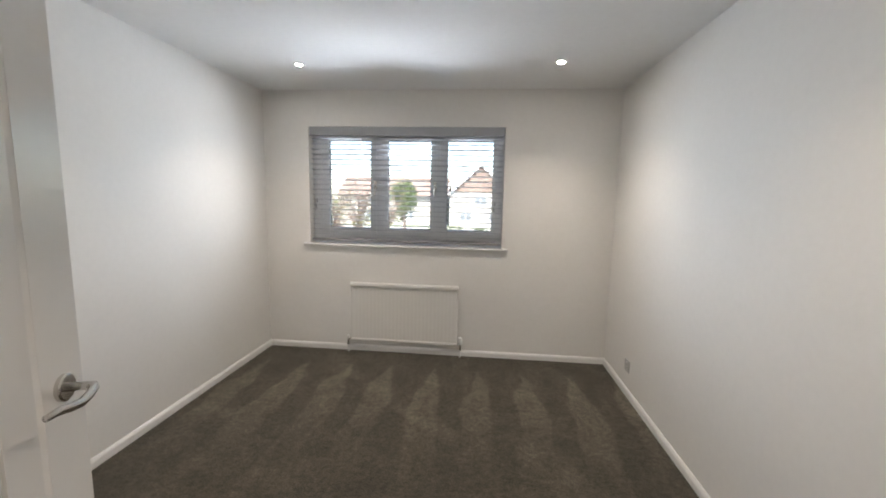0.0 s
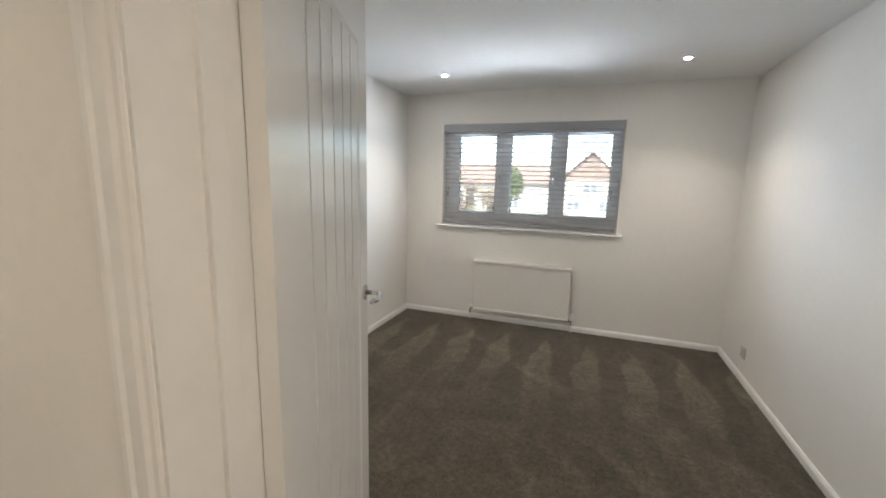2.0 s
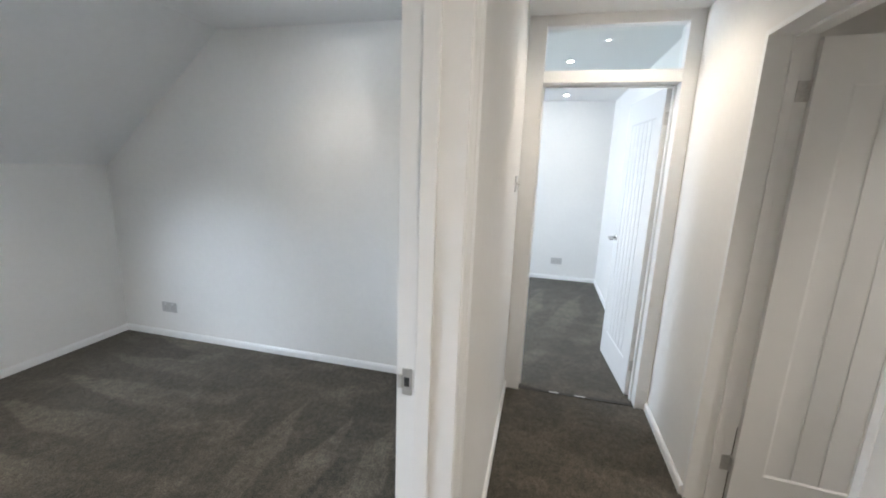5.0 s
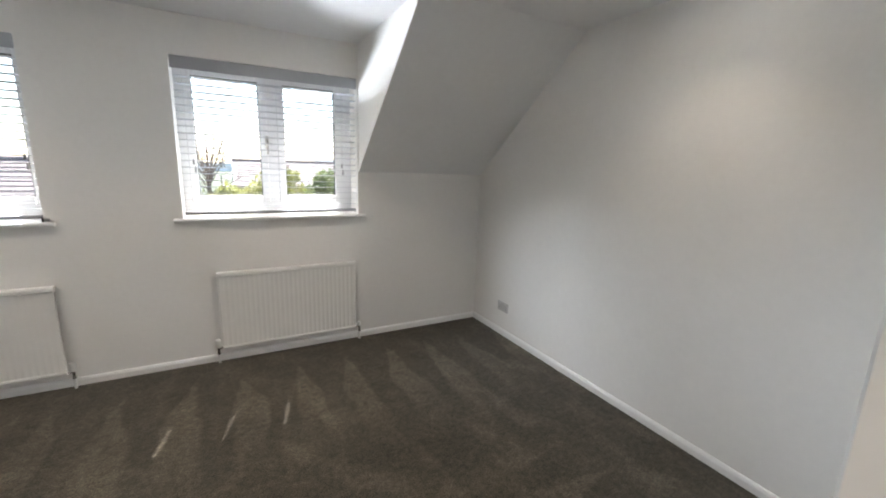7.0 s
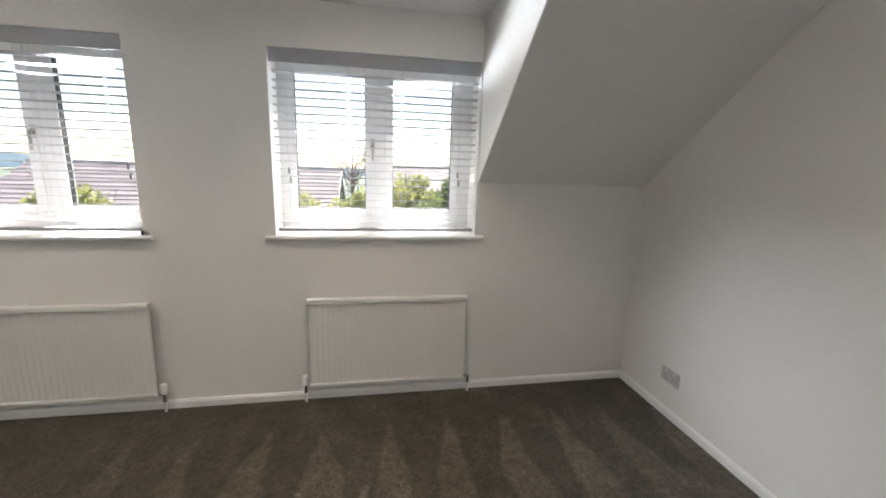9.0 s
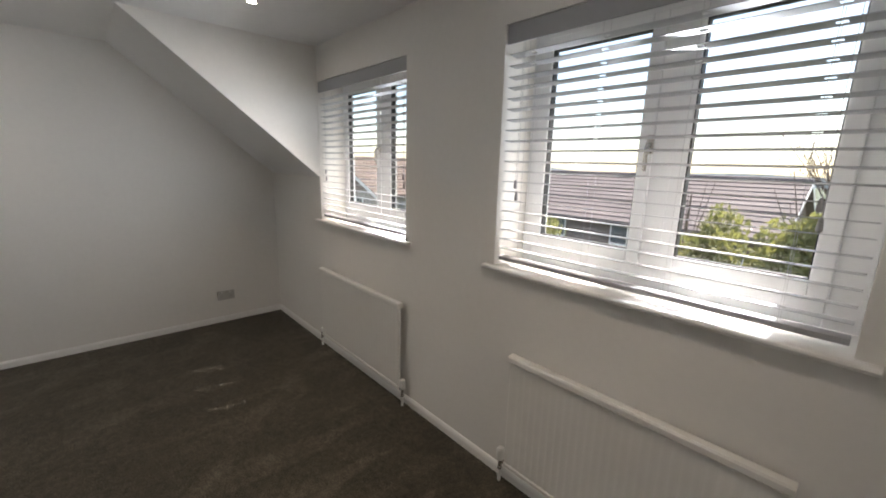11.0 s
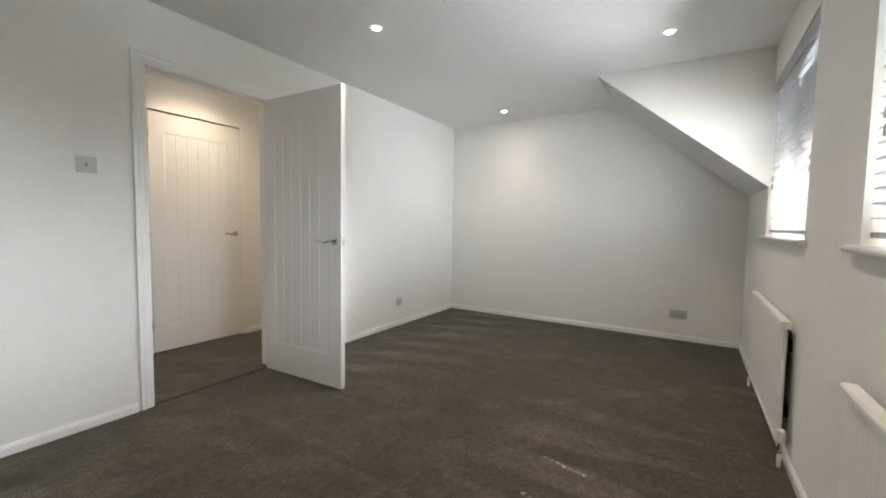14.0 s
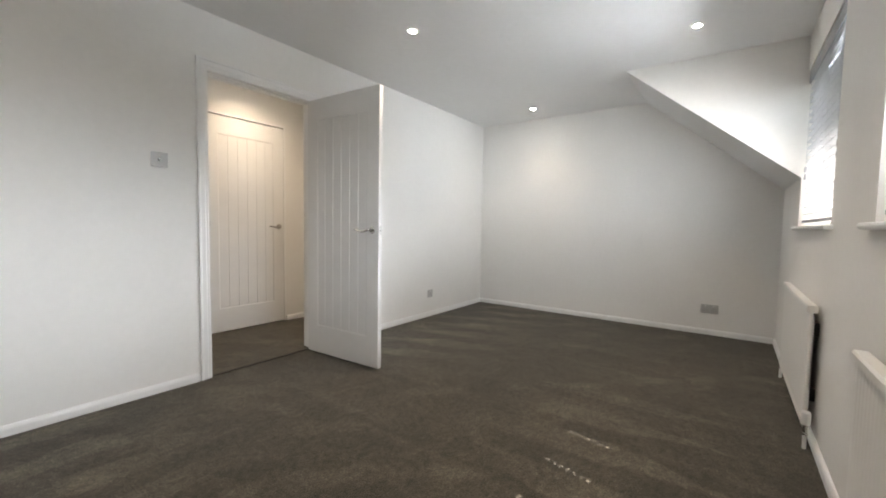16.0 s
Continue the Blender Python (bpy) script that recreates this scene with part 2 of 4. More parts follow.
M_CONC = material("concrete_path", (0.38, 0.36, 0.33), 0.9, grain=(40, 0.12), stain=(0.9, 0.12))
M_WOOD = material("fence_wood", (0.20, 0.13, 0.08), 0.85, grain=(20, 0.25), stain=(2, 0.2), per_piece=0.15)
M_PANE_FAR = material("far_pane", (0.12, 0.13, 0.14), 0.12, grain=(2, 0.2))


# ---- mesh helpers ----
def box(bm, x0, x1, y0, y1, z0, z1, bevel=0.0):
    vs = [bm.verts.new((x, y, z)) for x in (x0, x1) for y in (y0, y1) for z in (z0, z1)]
    fs = [bm.faces.new([vs[i] for i in q]) for q in ((0, 1, 3, 2), (4, 6, 7, 5), (0, 4, 5, 1), (2, 3, 7, 6), (0, 2, 6, 4), (1, 5, 7, 3))]
    if bevel:
        es = {e for f in fs for e in f.edges}
        bmesh.ops.bevel(bm, geom=list(es), offset=bevel, segments=2, affect="EDGES", profile=0.6)
    return bm


def prism(bm, outline, axis, a, b):
    """Sweep a closed outline of 2D points along an axis from a to b."""
    def at(p, s):
        return {"x": (s, p[0], p[1]), "y": (p[0], s, p[1]), "z": (p[0], p[1], s)}[axis]
    v0 = [bm.verts.new(at(p, a)) for p in outline]
    v1 = [bm.verts.new(at(p, b)) for p in outline]
    k = len(outline)
    bm.faces.new(v0)
    bm.faces.new(v1[::-1])
    for i in range(k):
        bm.faces.new((v0[i], v1[i], v1[(i + 1) % k], v0[(i + 1) % k]))
    return bm


def tube(bm, points, radius, sides=12, squash=1.0):
    """A round bar along points; radius is one number or one for each point."""
    pts = [Vector(p) for p in points]
    rad = radius if isinstance(radius, (list, tuple)) else [radius] * len(pts)
    rings, side = [], None
    for i, p in enumerate(pts):
        d = (pts[min(i + 1, len(pts) - 1)] - pts[max(i - 1, 0)]).normalized()
        if side is None:
            side = d.orthogonal().normalized()
        side = (side - d * side.dot(d)).normalized()
        up = d.cross(side)
        rings.append([bm.verts.new(p + side * math.cos(2 * math.pi * k / sides) * rad[i] + up * math.sin(2 * math.pi * k / sides) * rad[i] * squash) for k in range(sides)])
    for r0, r1 in zip(rings, rings[1:]):
        for k in range(sides):
            bm.faces.new((r0[k], r0[(k + 1) % sides], r1[(k + 1) % sides], r1[k]))
    bm.faces.new(rings[0][::-1])
    bm.faces.new(rings[-1])
    return bm


def finish(bm, name, mat, smooth=False):
    bmesh.ops.recalc_face_normals(bm, faces=bm.faces)
    me = bpy.data.meshes.new(name)
    bm.to_mesh(me)
    bm.free()
    me.materials.append(mat)
    if smooth:
        for p in me.polygons:
            p.use_smooth = True
    return me


def empty(name, m, label="", category="", group="", kind=""):
    ob = new(name)
    ob.empty_display_size = 0.1
    ob.matrix_basis = m
    return tagged(ob, label, category, group, kind)


def part(name, bm, mat, parent, label="", m=None, smooth=False):
    ob = new(name, finish(bm, name, mat, smooth))
    ob.parent = parent
    if m is not None:
        ob.matrix_basis = m
    if label:
        ob["label"] = label
    return ob


def piece(name, mesh, parent, m, label=""):
    ob = new(name, mesh)
    ob.parent, ob.matrix_basis = parent, m
    if label:
        ob["label"] = label
    return ob


def structure(name, bm, mat, label, category, smooth=False):
    return tagged(new(name, finish(bm, name, mat, smooth)), label, category, "", "structure")


def holes_wall(bm, axis, a, b, p0, p1, z0, z1, holes=()):
    """A wall along axis from a to b, between the planes p0 and p1, with holes (from, to, bottom, top)."""
    cuts = sorted({a, b, *(h[0] for h in holes), *(h[1] for h in holes)})
    for s, e in zip(cuts, cuts[1:]):
        mid = (s + e) / 2
        spans = sorted((h[2], h[3]) for h in holes if h[0] < mid < h[1])
        z = z0
        for lo, hi in [*spans, (z1, z1)]:
            if lo - z > 1e-4:
                if axis == "x":
                    box(bm, s, e, p0, p1, z, lo)
                else:
                    box(bm, p0, p1, s, e, z, lo)
            z = hi
    bmesh.ops.remove_doubles(bm, verts=bm.verts, dist=1e-5)
    inner = [f for f in bm.faces if any(g is not f and set(g.verts) == set(f.verts) for g in f.verts[0].link_faces)]
    bmesh.ops.delete(bm, geom=inner, context="FACES")
    return bm


# ---- the plan ----
AW, AE, AN = -1.07, 2.0, 4.715           # front bedroom
HS, HN = 0.115, 1.035                     # hall faces
AS, ASR = 1.19, 1.192                                 # front bedroom's south face
BW, BE, BS, BN = -3.285, 2.0, -3.165, -0.015  # back bedroom
HW, CE, CW, CN = -3.35, -3.46, -6.38, 1.06   # hall end, third bedroom
HE = 2.0
ZA, ZB, ZH = 2.325, 2.372, 2.372
D_W, D_E = -2.622, -1.745                  # opening of the side room
DC_W, DC_E = -2.115, 0.962                # dormer cheeks
KNEE, SLOPE_Y = 1.415, -2.0
B_DOOR = (-1.540, -0.692)
A_DOOR = (0.288, 1.210)
H_DOOR = (-1.110, -0.290)
C_DOOR = (0.215, 0.960)
DOOR_H = 2.030
WIN_A = (-0.660, 1.064, 0.980, 2.020)
WIN_B1 = (-2.105, -0.885, 1.065, 2.125)
WIN_B2 = (-0.180, 0.955, 1.065, 2.125)
T_OUT = 0.30

# ---- floor, ceilings, walls ----
bm = bmesh.new()
box(bm, CW - T_OUT, BE + T_OUT, BS - T_OUT, AN + T_OUT, -0.25, 0.0)
structure("floor", bm, M_CARPET, "dark taupe cut-pile carpet with vacuum marks", "carpet")

bm = bmesh.new()
box(bm, AW - 0.1, AE + T_OUT, AS - 0.06, AN + T_OUT, ZA, ZA + 0.12)
structure("ceiling_front_bedroom", bm, M_CEIL, "plain matt white plaster ceiling", "ceiling")
bm = bmesh.new()
box(bm, HW - 0.075, HE + T_OUT, 0.06, AS - 0.06, ZH, ZH + 0.12)
structure("ceiling_hall", bm, M_CEIL, "plain matt white hall ceiling", "ceiling")
bm = bmesh.new()
sl = (ZB - KNEE) / (SLOPE_Y - BS)
for x0, x1 in ((BW - 0.1, DC_W), (DC_E, BE + T_OUT)):
    prism(bm, [(BS, KNEE), (SLOPE_Y, ZB), (0.06, ZB), (0.06, ZB + 0.12), (SLOPE_Y - 0.05, ZB + 0.12), (BS - T_OUT, KNEE - T_OUT * sl + 0.16), (BS - T_OUT, KNEE - 0.02), (BS, KNEE - 0.02)][:6] + [(BS - T_OUT, KNEE)], "x", x0, x1)
box(bm, DC_W, DC_E, BS - T_OUT - 0.35, 0.06, ZB, ZB + 0.12)
structure("ceiling_back_bedroom", bm, M_CEIL, "white ceiling with a slope beside the dormer", "ceiling")
bm = bmesh.new()
box(bm, CW - T_OUT, HW - 0.075, BS - T_OUT, CN + 0.1, ZH, ZH + 0.12)
structure("ceiling_third_bedroom", bm, M_CEIL, "plain matt white bedroom ceiling", "ceiling")
bm = bmesh.new()
box(bm, -3.4, AW - 0.1, AS - 0.06, 3.2, ZH, ZH + 0.12)
structure("ceiling_side_room", bm, M_CEIL, "plain matt white ceiling", "ceiling")

bm = bmesh.new()
holes_wall(bm, "x", AW - 0.1, AE + T_OUT, AN, AN + T_OUT, 0, ZA, [WIN_A])
structure("wall_front_north", bm, M_WALL, "white painted wall with a wide window", "wall")
bm = bmesh.new()
holes_wall(bm, "y", AS, AN, AW - 0.1, AW, 0, ZA)
structure("wall_front_west", bm, M_WALL, "plain off-white painted wall", "wall")
bm = bmesh.new()
holes_wall(bm, "y", -0.0, AN, AE, AE + T_OUT, 0, ZB)
structure("wall_front_east", bm, M_WALL, "plain off-white painted wall", "wall")
bm = bmesh.new()
holes_wall(bm, "x", HW - 0.15, HE, HN, AS, 0, ZH, [(*A_DOOR, 0, DOOR_H), (*H_DOOR, 0, DOOR_H + 0.01), (D_W, D_E, 0, DOOR_H + 0.015)])
structure("wall_hall_north", bm, M_WALL, "off-white hall wall with three doorways", "wall")
bm = bmesh.new()
holes_wall(bm, "x", BW - 0.1, BE, BN, HS, 0, ZB, [(*B_DOOR, 0, DOOR_H)])
structure("wall_hall_south", bm, M_WALL, "off-white hall wall with one doorway", "wall")
bm = bmesh.new()
holes_wall(bm, "y", BS - T_OUT, 0.0, BE, BE + T_OUT, 0, ZB)
structure("wall_back_east", bm, M_WALL, "plain white bedroom end wall", "wall")
bm = bmesh.new()
holes_wall(bm, "y", BS, 0.0, BW - 0.1, BW, 0, ZB)
structure("wall_back_west", bm, M_WALL, "plain white bedroom end wall", "wall")
bm = bmesh.new()
holes_wall(bm, "x", DC_W, DC_E, BS - T_OUT, BS, 0, ZB, [WIN_B1, WIN_B2])
holes_wall(bm, "x", BW - 0.1, DC_W, BS - T_OUT, BS, 0, KNEE)
holes_wall(bm, "x", DC_E, BE, BS - T_OUT, BS, 0, KNEE)
structure("wall_back_south", bm, M_WALL, "white dormer wall with two windows", "wall")
for nm, x0, x1 in (("wall_cheek_west", DC_W - 0.1, DC_W), ("wall_cheek_east", DC_E, DC_E + 0.1)):
    bm = bmesh.new()
    prism(bm, [(BS - T_OUT, KNEE - T_OUT * sl + 0.17), (SLOPE_Y - 0.02, ZB + 0.11), (BS - T_OUT, ZB + 0.11)], "x", x0 + 0.001, x1 - 0.001)
    structure(nm, bm, M_WALL, "white triangular dormer cheek", "wall")
bm = bmesh.new()
prism(bm, [(BS, KNEE), (SLOPE_Y, ZB), (BS, ZB)], "x", DC_E - 0.005, DC_E - 0.001)
prism(bm, [(BS, KNEE), (SLOPE_Y, ZB), (BS, ZB)], "x", DC_W + 0.001, DC_W + 0.005)
structure("trim_cheek_plaster", bm, M_WALL, "white plaster skin of the dormer cheeks", "wall")
# third bedroom and side room: plain closing walls
bm = bmesh.new()
holes_wall(bm, "y", BS - T_OUT, CN + 0.1, CW - T_OUT, CW, 0, ZH)
structure("wall_third_west", bm, M_WALL, "plain white bedroom wall", "wall")
bm = bmesh.new()
holes_wall(bm, "x", CW, BW - 0.1, BS - T_OUT, BS, 0, ZH, [(-5.6, -4.2, 1.0, 2.09)])
structure("wall_third_south", bm, M_WALL, "plain white bedroom wall with a window", "wall")
bm = bmesh.new()
holes_wall(bm, "x", CW, HW - 0.15, CN, CN + 0.1, 0, ZH)
structure("wall_third_north", bm, M_WALL, "plain white bedroom wall", "wall")
bm = bmesh.new()
holes_wall(bm, "y", AS, 3.2, -3.4, -3.3, 0, ZH)
holes_wall(bm, "x", -3.3, AW - 0.1, 3.1, 3.2, 0, ZH)
structure("wall_side_room", bm, M_WALL, "plain white side room walls", "wall")
bm = bmesh.new()
holes_wall(bm, "y", AS, 1.80, -0.16, -0.08, 0, ZA)
holes_wall(bm, "x", AW, -0.16, 1.72, 1.80, 0, ZA)
structure("wall_cupboard", bm, M_WALL, "plain white cupboard walls", "wall")
bm = bmesh.new()
box(bm, CW - T_OUT + 0.05, BE + T_OUT - 0.05, BS - T_OUT + 0.05, AN + T_OUT - 0.05, -2.75, -0.25)
structure("wall_lower_storey", bm, M_BRICK, "brown brick lower storey", "wall")
bm = bmesh.new()
prism(bm, [(0.7, 2.6), (AN + 0.75, 2.56), (0.7, 4.4)], "x", CW - 0.6, BE + 0.6)
structure("roof", bm, M_ROOF, "brown tiled main roof of the house", "roof")


# ---- skirting boards ----
def skirting(name, p, q, inward):
    """A board from p to q on the floor; inward is the unit normal into the room."""
    h, t = 0.053, 0.015
    prof = [(0, 0), (t, 0), (t, h - 0.018), (t - 0.003, h - 0.010), (t - 0.007, h - 0.003), (t - 0.011, h), (0, h)]
    bm = bmesh.new()
    ends = []
    for s in (p, q):
        ends.append([bm.verts.new((s[0] + inward[0] * a, s[1] + inward[1] * a, z)) for a, z in prof])
    k = len(prof)
    for i in range(k):
        bm.faces.new((ends[0][i], ends[1][i], ends[1][(i + 1) % k], ends[0][(i + 1) % k]))
    bm.faces.new(ends[0])
    bm.faces.new(ends[1][::-1])
    return structure(name, bm, M_TRIM, "white gloss moulded skirting board", "skirting board")


ARC = 0.062
skirting("baseboard_front_north", (AW, AN), (AE, AN), (0, -1))
skirting("baseboard_front_west", (AW, 1.80), (AW, AN - 0.015), (1, 0))
skirting("baseboard_front_east", (AE, ASR), (AE, AN - 0.015), (-1, 0))
skirting("baseboard_back_south", (BW, BS), (BE, BS), (0, 1))
skirting("baseboard_back_west", (BW, BS + 0.015), (BW, BN - 0.015), (1, 0))
skirting("baseboard_back_east", (BE, BS + 0.015), (BE, BN - 0.015), (-1, 0))
skirting("baseboard_back_north_1", (BW, BN), (B_DOOR[0] - ARC, BN), (0, -1))
skirting("baseboard_back_north_2", (B_DOOR[1] + ARC, BN), (BE, BN), (0, -1))
skirting("baseboard_hall_south_1", (HW, HS), (B_DOOR[0] - ARC, HS), (0, 1))
skirting("baseboard_hall_south_2", (B_DOOR[1] + ARC, HS), (HE, HS), (0, 1))
skirting("baseboard_hall_north_1", (HW, HN), (D_W, HN), (0, -1))
skirting("baseboard_hall_north_2", (D_E + 0.02, HN), (H_DOOR[0] - 0.03, HN), (0, -1))
skirting("baseboard_hall_north_3", (H_DOOR[1] + 0.004, HN), (A_DOOR[0] - ARC, HN), (0, -1))
skirting("baseboard_third_west", (CW, BS), (CW, CN), (1, 0))
skirting("baseboard_third_north", (CW + 0.015, CN), (CE, CN), (0, -1))


# ---- door frames ----
def architrave_profile(w=ARC, t=0.016):
    return [(0, 0), (w, 0), (w, t), (w - 0.010, t), (w - 0.016, t - 0.004), (w - 0.040, t - 0.004), (w - 0.048, t - 0.008), (0.004, t - 0.008), (0, t - 0.011)]


def architrave(parent, x0, x1, top, face, out):
    """Mitred moulding round an opening in a wall along x; out is +1 or -1, the way it stands proud of the face."""
    bm = bmesh.new()
    prof = architrave_profile()
    loops = []
    for cx, cz, sx, sz in ((x0, 0.0, -1, 0), (x0, top, -1, 1), (x1, top, 1, 1), (x1, 0.0, 1, 0)):
        loops.append([bm.verts.new((cx + sx * a, face + out * b, cz + sz * a)) for a, b in prof])
    k = len(prof)
    for l0, l1 in zip(loops, loops[1:]):
        for i in range(k):
            bm.faces.new((l0[i], l0[(i + 1) % k], l1[(i + 1) % k], l1[i]))
    bm.faces.new(loops[0])
    bm.faces.new(loops[-1][::-1])
    return part("architrave", bm, M_TRIM, parent)


def door_frame(name, hole, top, y0, y1, stop, arch=(True, True), strike=None, label="white gloss door lining with moulded architrave"):
    root = empty(name, pose(0, 0, 0), label, "door frame", "", "structure")
    t = 0.022
    bm = bmesh.new()
    box(bm, hole[0], hole[0] + t, y0 - 0.003, y1 + 0.003, 0, top)
    box(bm, hole[1] - t, hole[1], y0 - 0.003, y1 + 0.003, 0, top)
    box(bm, hole[0] + t, hole[1] - t, y0 - 0.003, y1 + 0.003, top - t, top)
    part("lining", bm, M_TRIM, root)
    bm = bmesh.new()
    s = 0.012
    box(bm, hole[0] + t, hole[0] + t + s, stop[0], stop[1], 0, top - t, 0.002)
    box(bm, hole[1] - t - s, hole[1] - t, stop[0], stop[1], 0, top - t, 0.002)
    box(bm, hole[0] + t + s, hole[1] - t - s, stop[0], stop[1], top - t - s, top - t, 0.002)
    part("door_stop", bm, M_TRIM, root)
    if arch[0]:
        architrave(root, hole[0] + t - 0.008, hole[1] - t + 0.008, top - t + 0.008, y0, -1)
    if arch[1]:
        architrave(root, hole[0] + t - 0.008, hole[1] - t + 0.008, top - t + 0.008, y1, 1)
    if strike:
        bm = bmesh.new()
        x, y, z = strike
        box(bm, x, x + 0.003, y - 0.011, y + 0.011, z - 0.032, z + 0.032, 0.001)
        box(bm, x, x + 0.005, y - 0.022, y - 0.010, z - 0.016, z + 0.016, 0.001)
        p = part("strike_plate", bm, M_STEEL, root, "satin steel strike plate")
        bm = bmesh.new()
        box(bm, x + 0.002, x + 0.0036, y - 0.006, y + 0.006, z - 0.011, z + 0.011)
        part("latch_recess", bm, M_DARK, p)
    return root


door_frame("door_frame_1", A_DOOR, DOOR_H, HN, ASR, (ASR - 0.075, ASR - 0.04))
door_frame("door_frame_2", B_DOOR, DOOR_H, BN, HS, (0.028, 0.062), strike=(B_DOOR[0] + 0.022, 0.006, 1.03))
door_frame("door_frame_3", H_DOOR, DOOR_H + 0.01, HN, AS, (HN + 0.045, HN + 0.08), arch=(False, False), label="white gloss cupboard door lining")
door_frame("door_frame_4", (D_W, D_E), DOOR_H + 0.015, HN, AS, (AS - 0.075, AS - 0.04), arch=(False, False), label="white gloss side room door lining")
# hinge leaves on the linings of the two open doors
for frame_name, x0, x1, y0, y1 in (("door_frame_4", D_W + 0.0215, D_W + 0.0245, AS - 0.034, AS + 0.001),):
    for z in (0.23, 1.825):
        bm = bmesh.new()
        box(bm, x0, x1, y0, y1, z - 0.038, z + 0.038, 0.001)
        part("hinge_leaf", bm, M_STEEL, bpy.data.objects[frame_name], "satin steel hinge leaf")
# hall end: full-height frame with a glazed light over the door
root = empty("door_frame_5", pose(0, 0, 0), "white full-height door frame with glazed transom light", "door frame", "", "structure")
bm = bmesh.new()
box(bm, CE, HW + 0.02, HS, C_DOOR[0], 0, ZH, 0.003)
part("jamb", bm, M_TRIM, root)
bm = bmesh.new()
box(bm, CE, HW + 0.02, C_DOOR[1], HN, 0, ZH, 0.003)
part("jamb", bm, M_TRIM, root)
bm = bmesh.new()
box(bm, CE, HW + 0.02, C_DOOR[0], C_DOOR[1], 2.005, 2.072, 0.003)
part("transom_bar", bm, M_TRIM, root)
bm = bmesh.new()
box(bm, CE, HW + 0.02, C_DOOR[0], C_DOOR[1], 2.312, ZH, 0.003)
part("head", bm, M_TRIM, root)
bm = bmesh.new()
box(bm, -3.402, -3.397, C_DOOR[0], C_DOOR[1], 2.072, 2.312)
pane = part("pane", bm, M_GLASS, root, "clear glass transom pane")
pane.visible_shadow = False
bm = bmesh.new()
for y0, y1 in ((C_DOOR[0], C_DOOR[0] + 0.012), (C_DOOR[1] - 0.012, C_DOOR[1])):
    box(bm, -3.450, -3.415, y0, y1, 0, 1.993, 0.002)
box(bm, -3.450, -3.415, C_DOOR[0] + 0.012, C_DOOR[1] - 0.012, 1.993, 2.005, 0.002)
part("door_stop", bm, M_TRIM, root)


# ---- doors ----
def lever_handle(parent, x, y, z, out, toward):
    """Round rose and waved lever on a door face; out is the face's way (+1 or -1 along y), toward the way the lever points along x."""
    root = new("handle")
    root.parent = parent
    root.matrix_basis = pose(x, y, z)
    root["label"] = "polished chrome lever handle on a round rose"
    bm = bmesh.new()
    tube(bm, [(0, 0, 0), (0, out * 0.007, 0), (0, out * 0.009, 0)], [0.026, 0.026, 0.023], 28)
    part("rose", bm, M_CHROME, root, smooth=False)
    bm = bmesh.new()
    tube(bm, [(0, out * 0.008, 0), (0, out * 0.040, 0), (toward * 0.002, out * 0.050, 0), (toward * 0.010, out * 0.055, -0.001), (toward * 0.030, out * 0.057, -0.006), (toward * 0.052, out * 0.057, -0.009), (toward * 0.078, out * 0.056, -0.004), (toward * 0.105, out * 0.053, 0.003), (toward * 0.128, out * 0.050, 0.004)],
         [0.0085, 0.0085, 0.0090, 0.0095, 0.0098, 0.0098, 0.0095, 0.0088, 0.0072], 14, 0.8)
    part("lever", bm, M_CHROME, root, smooth=True)
    return root


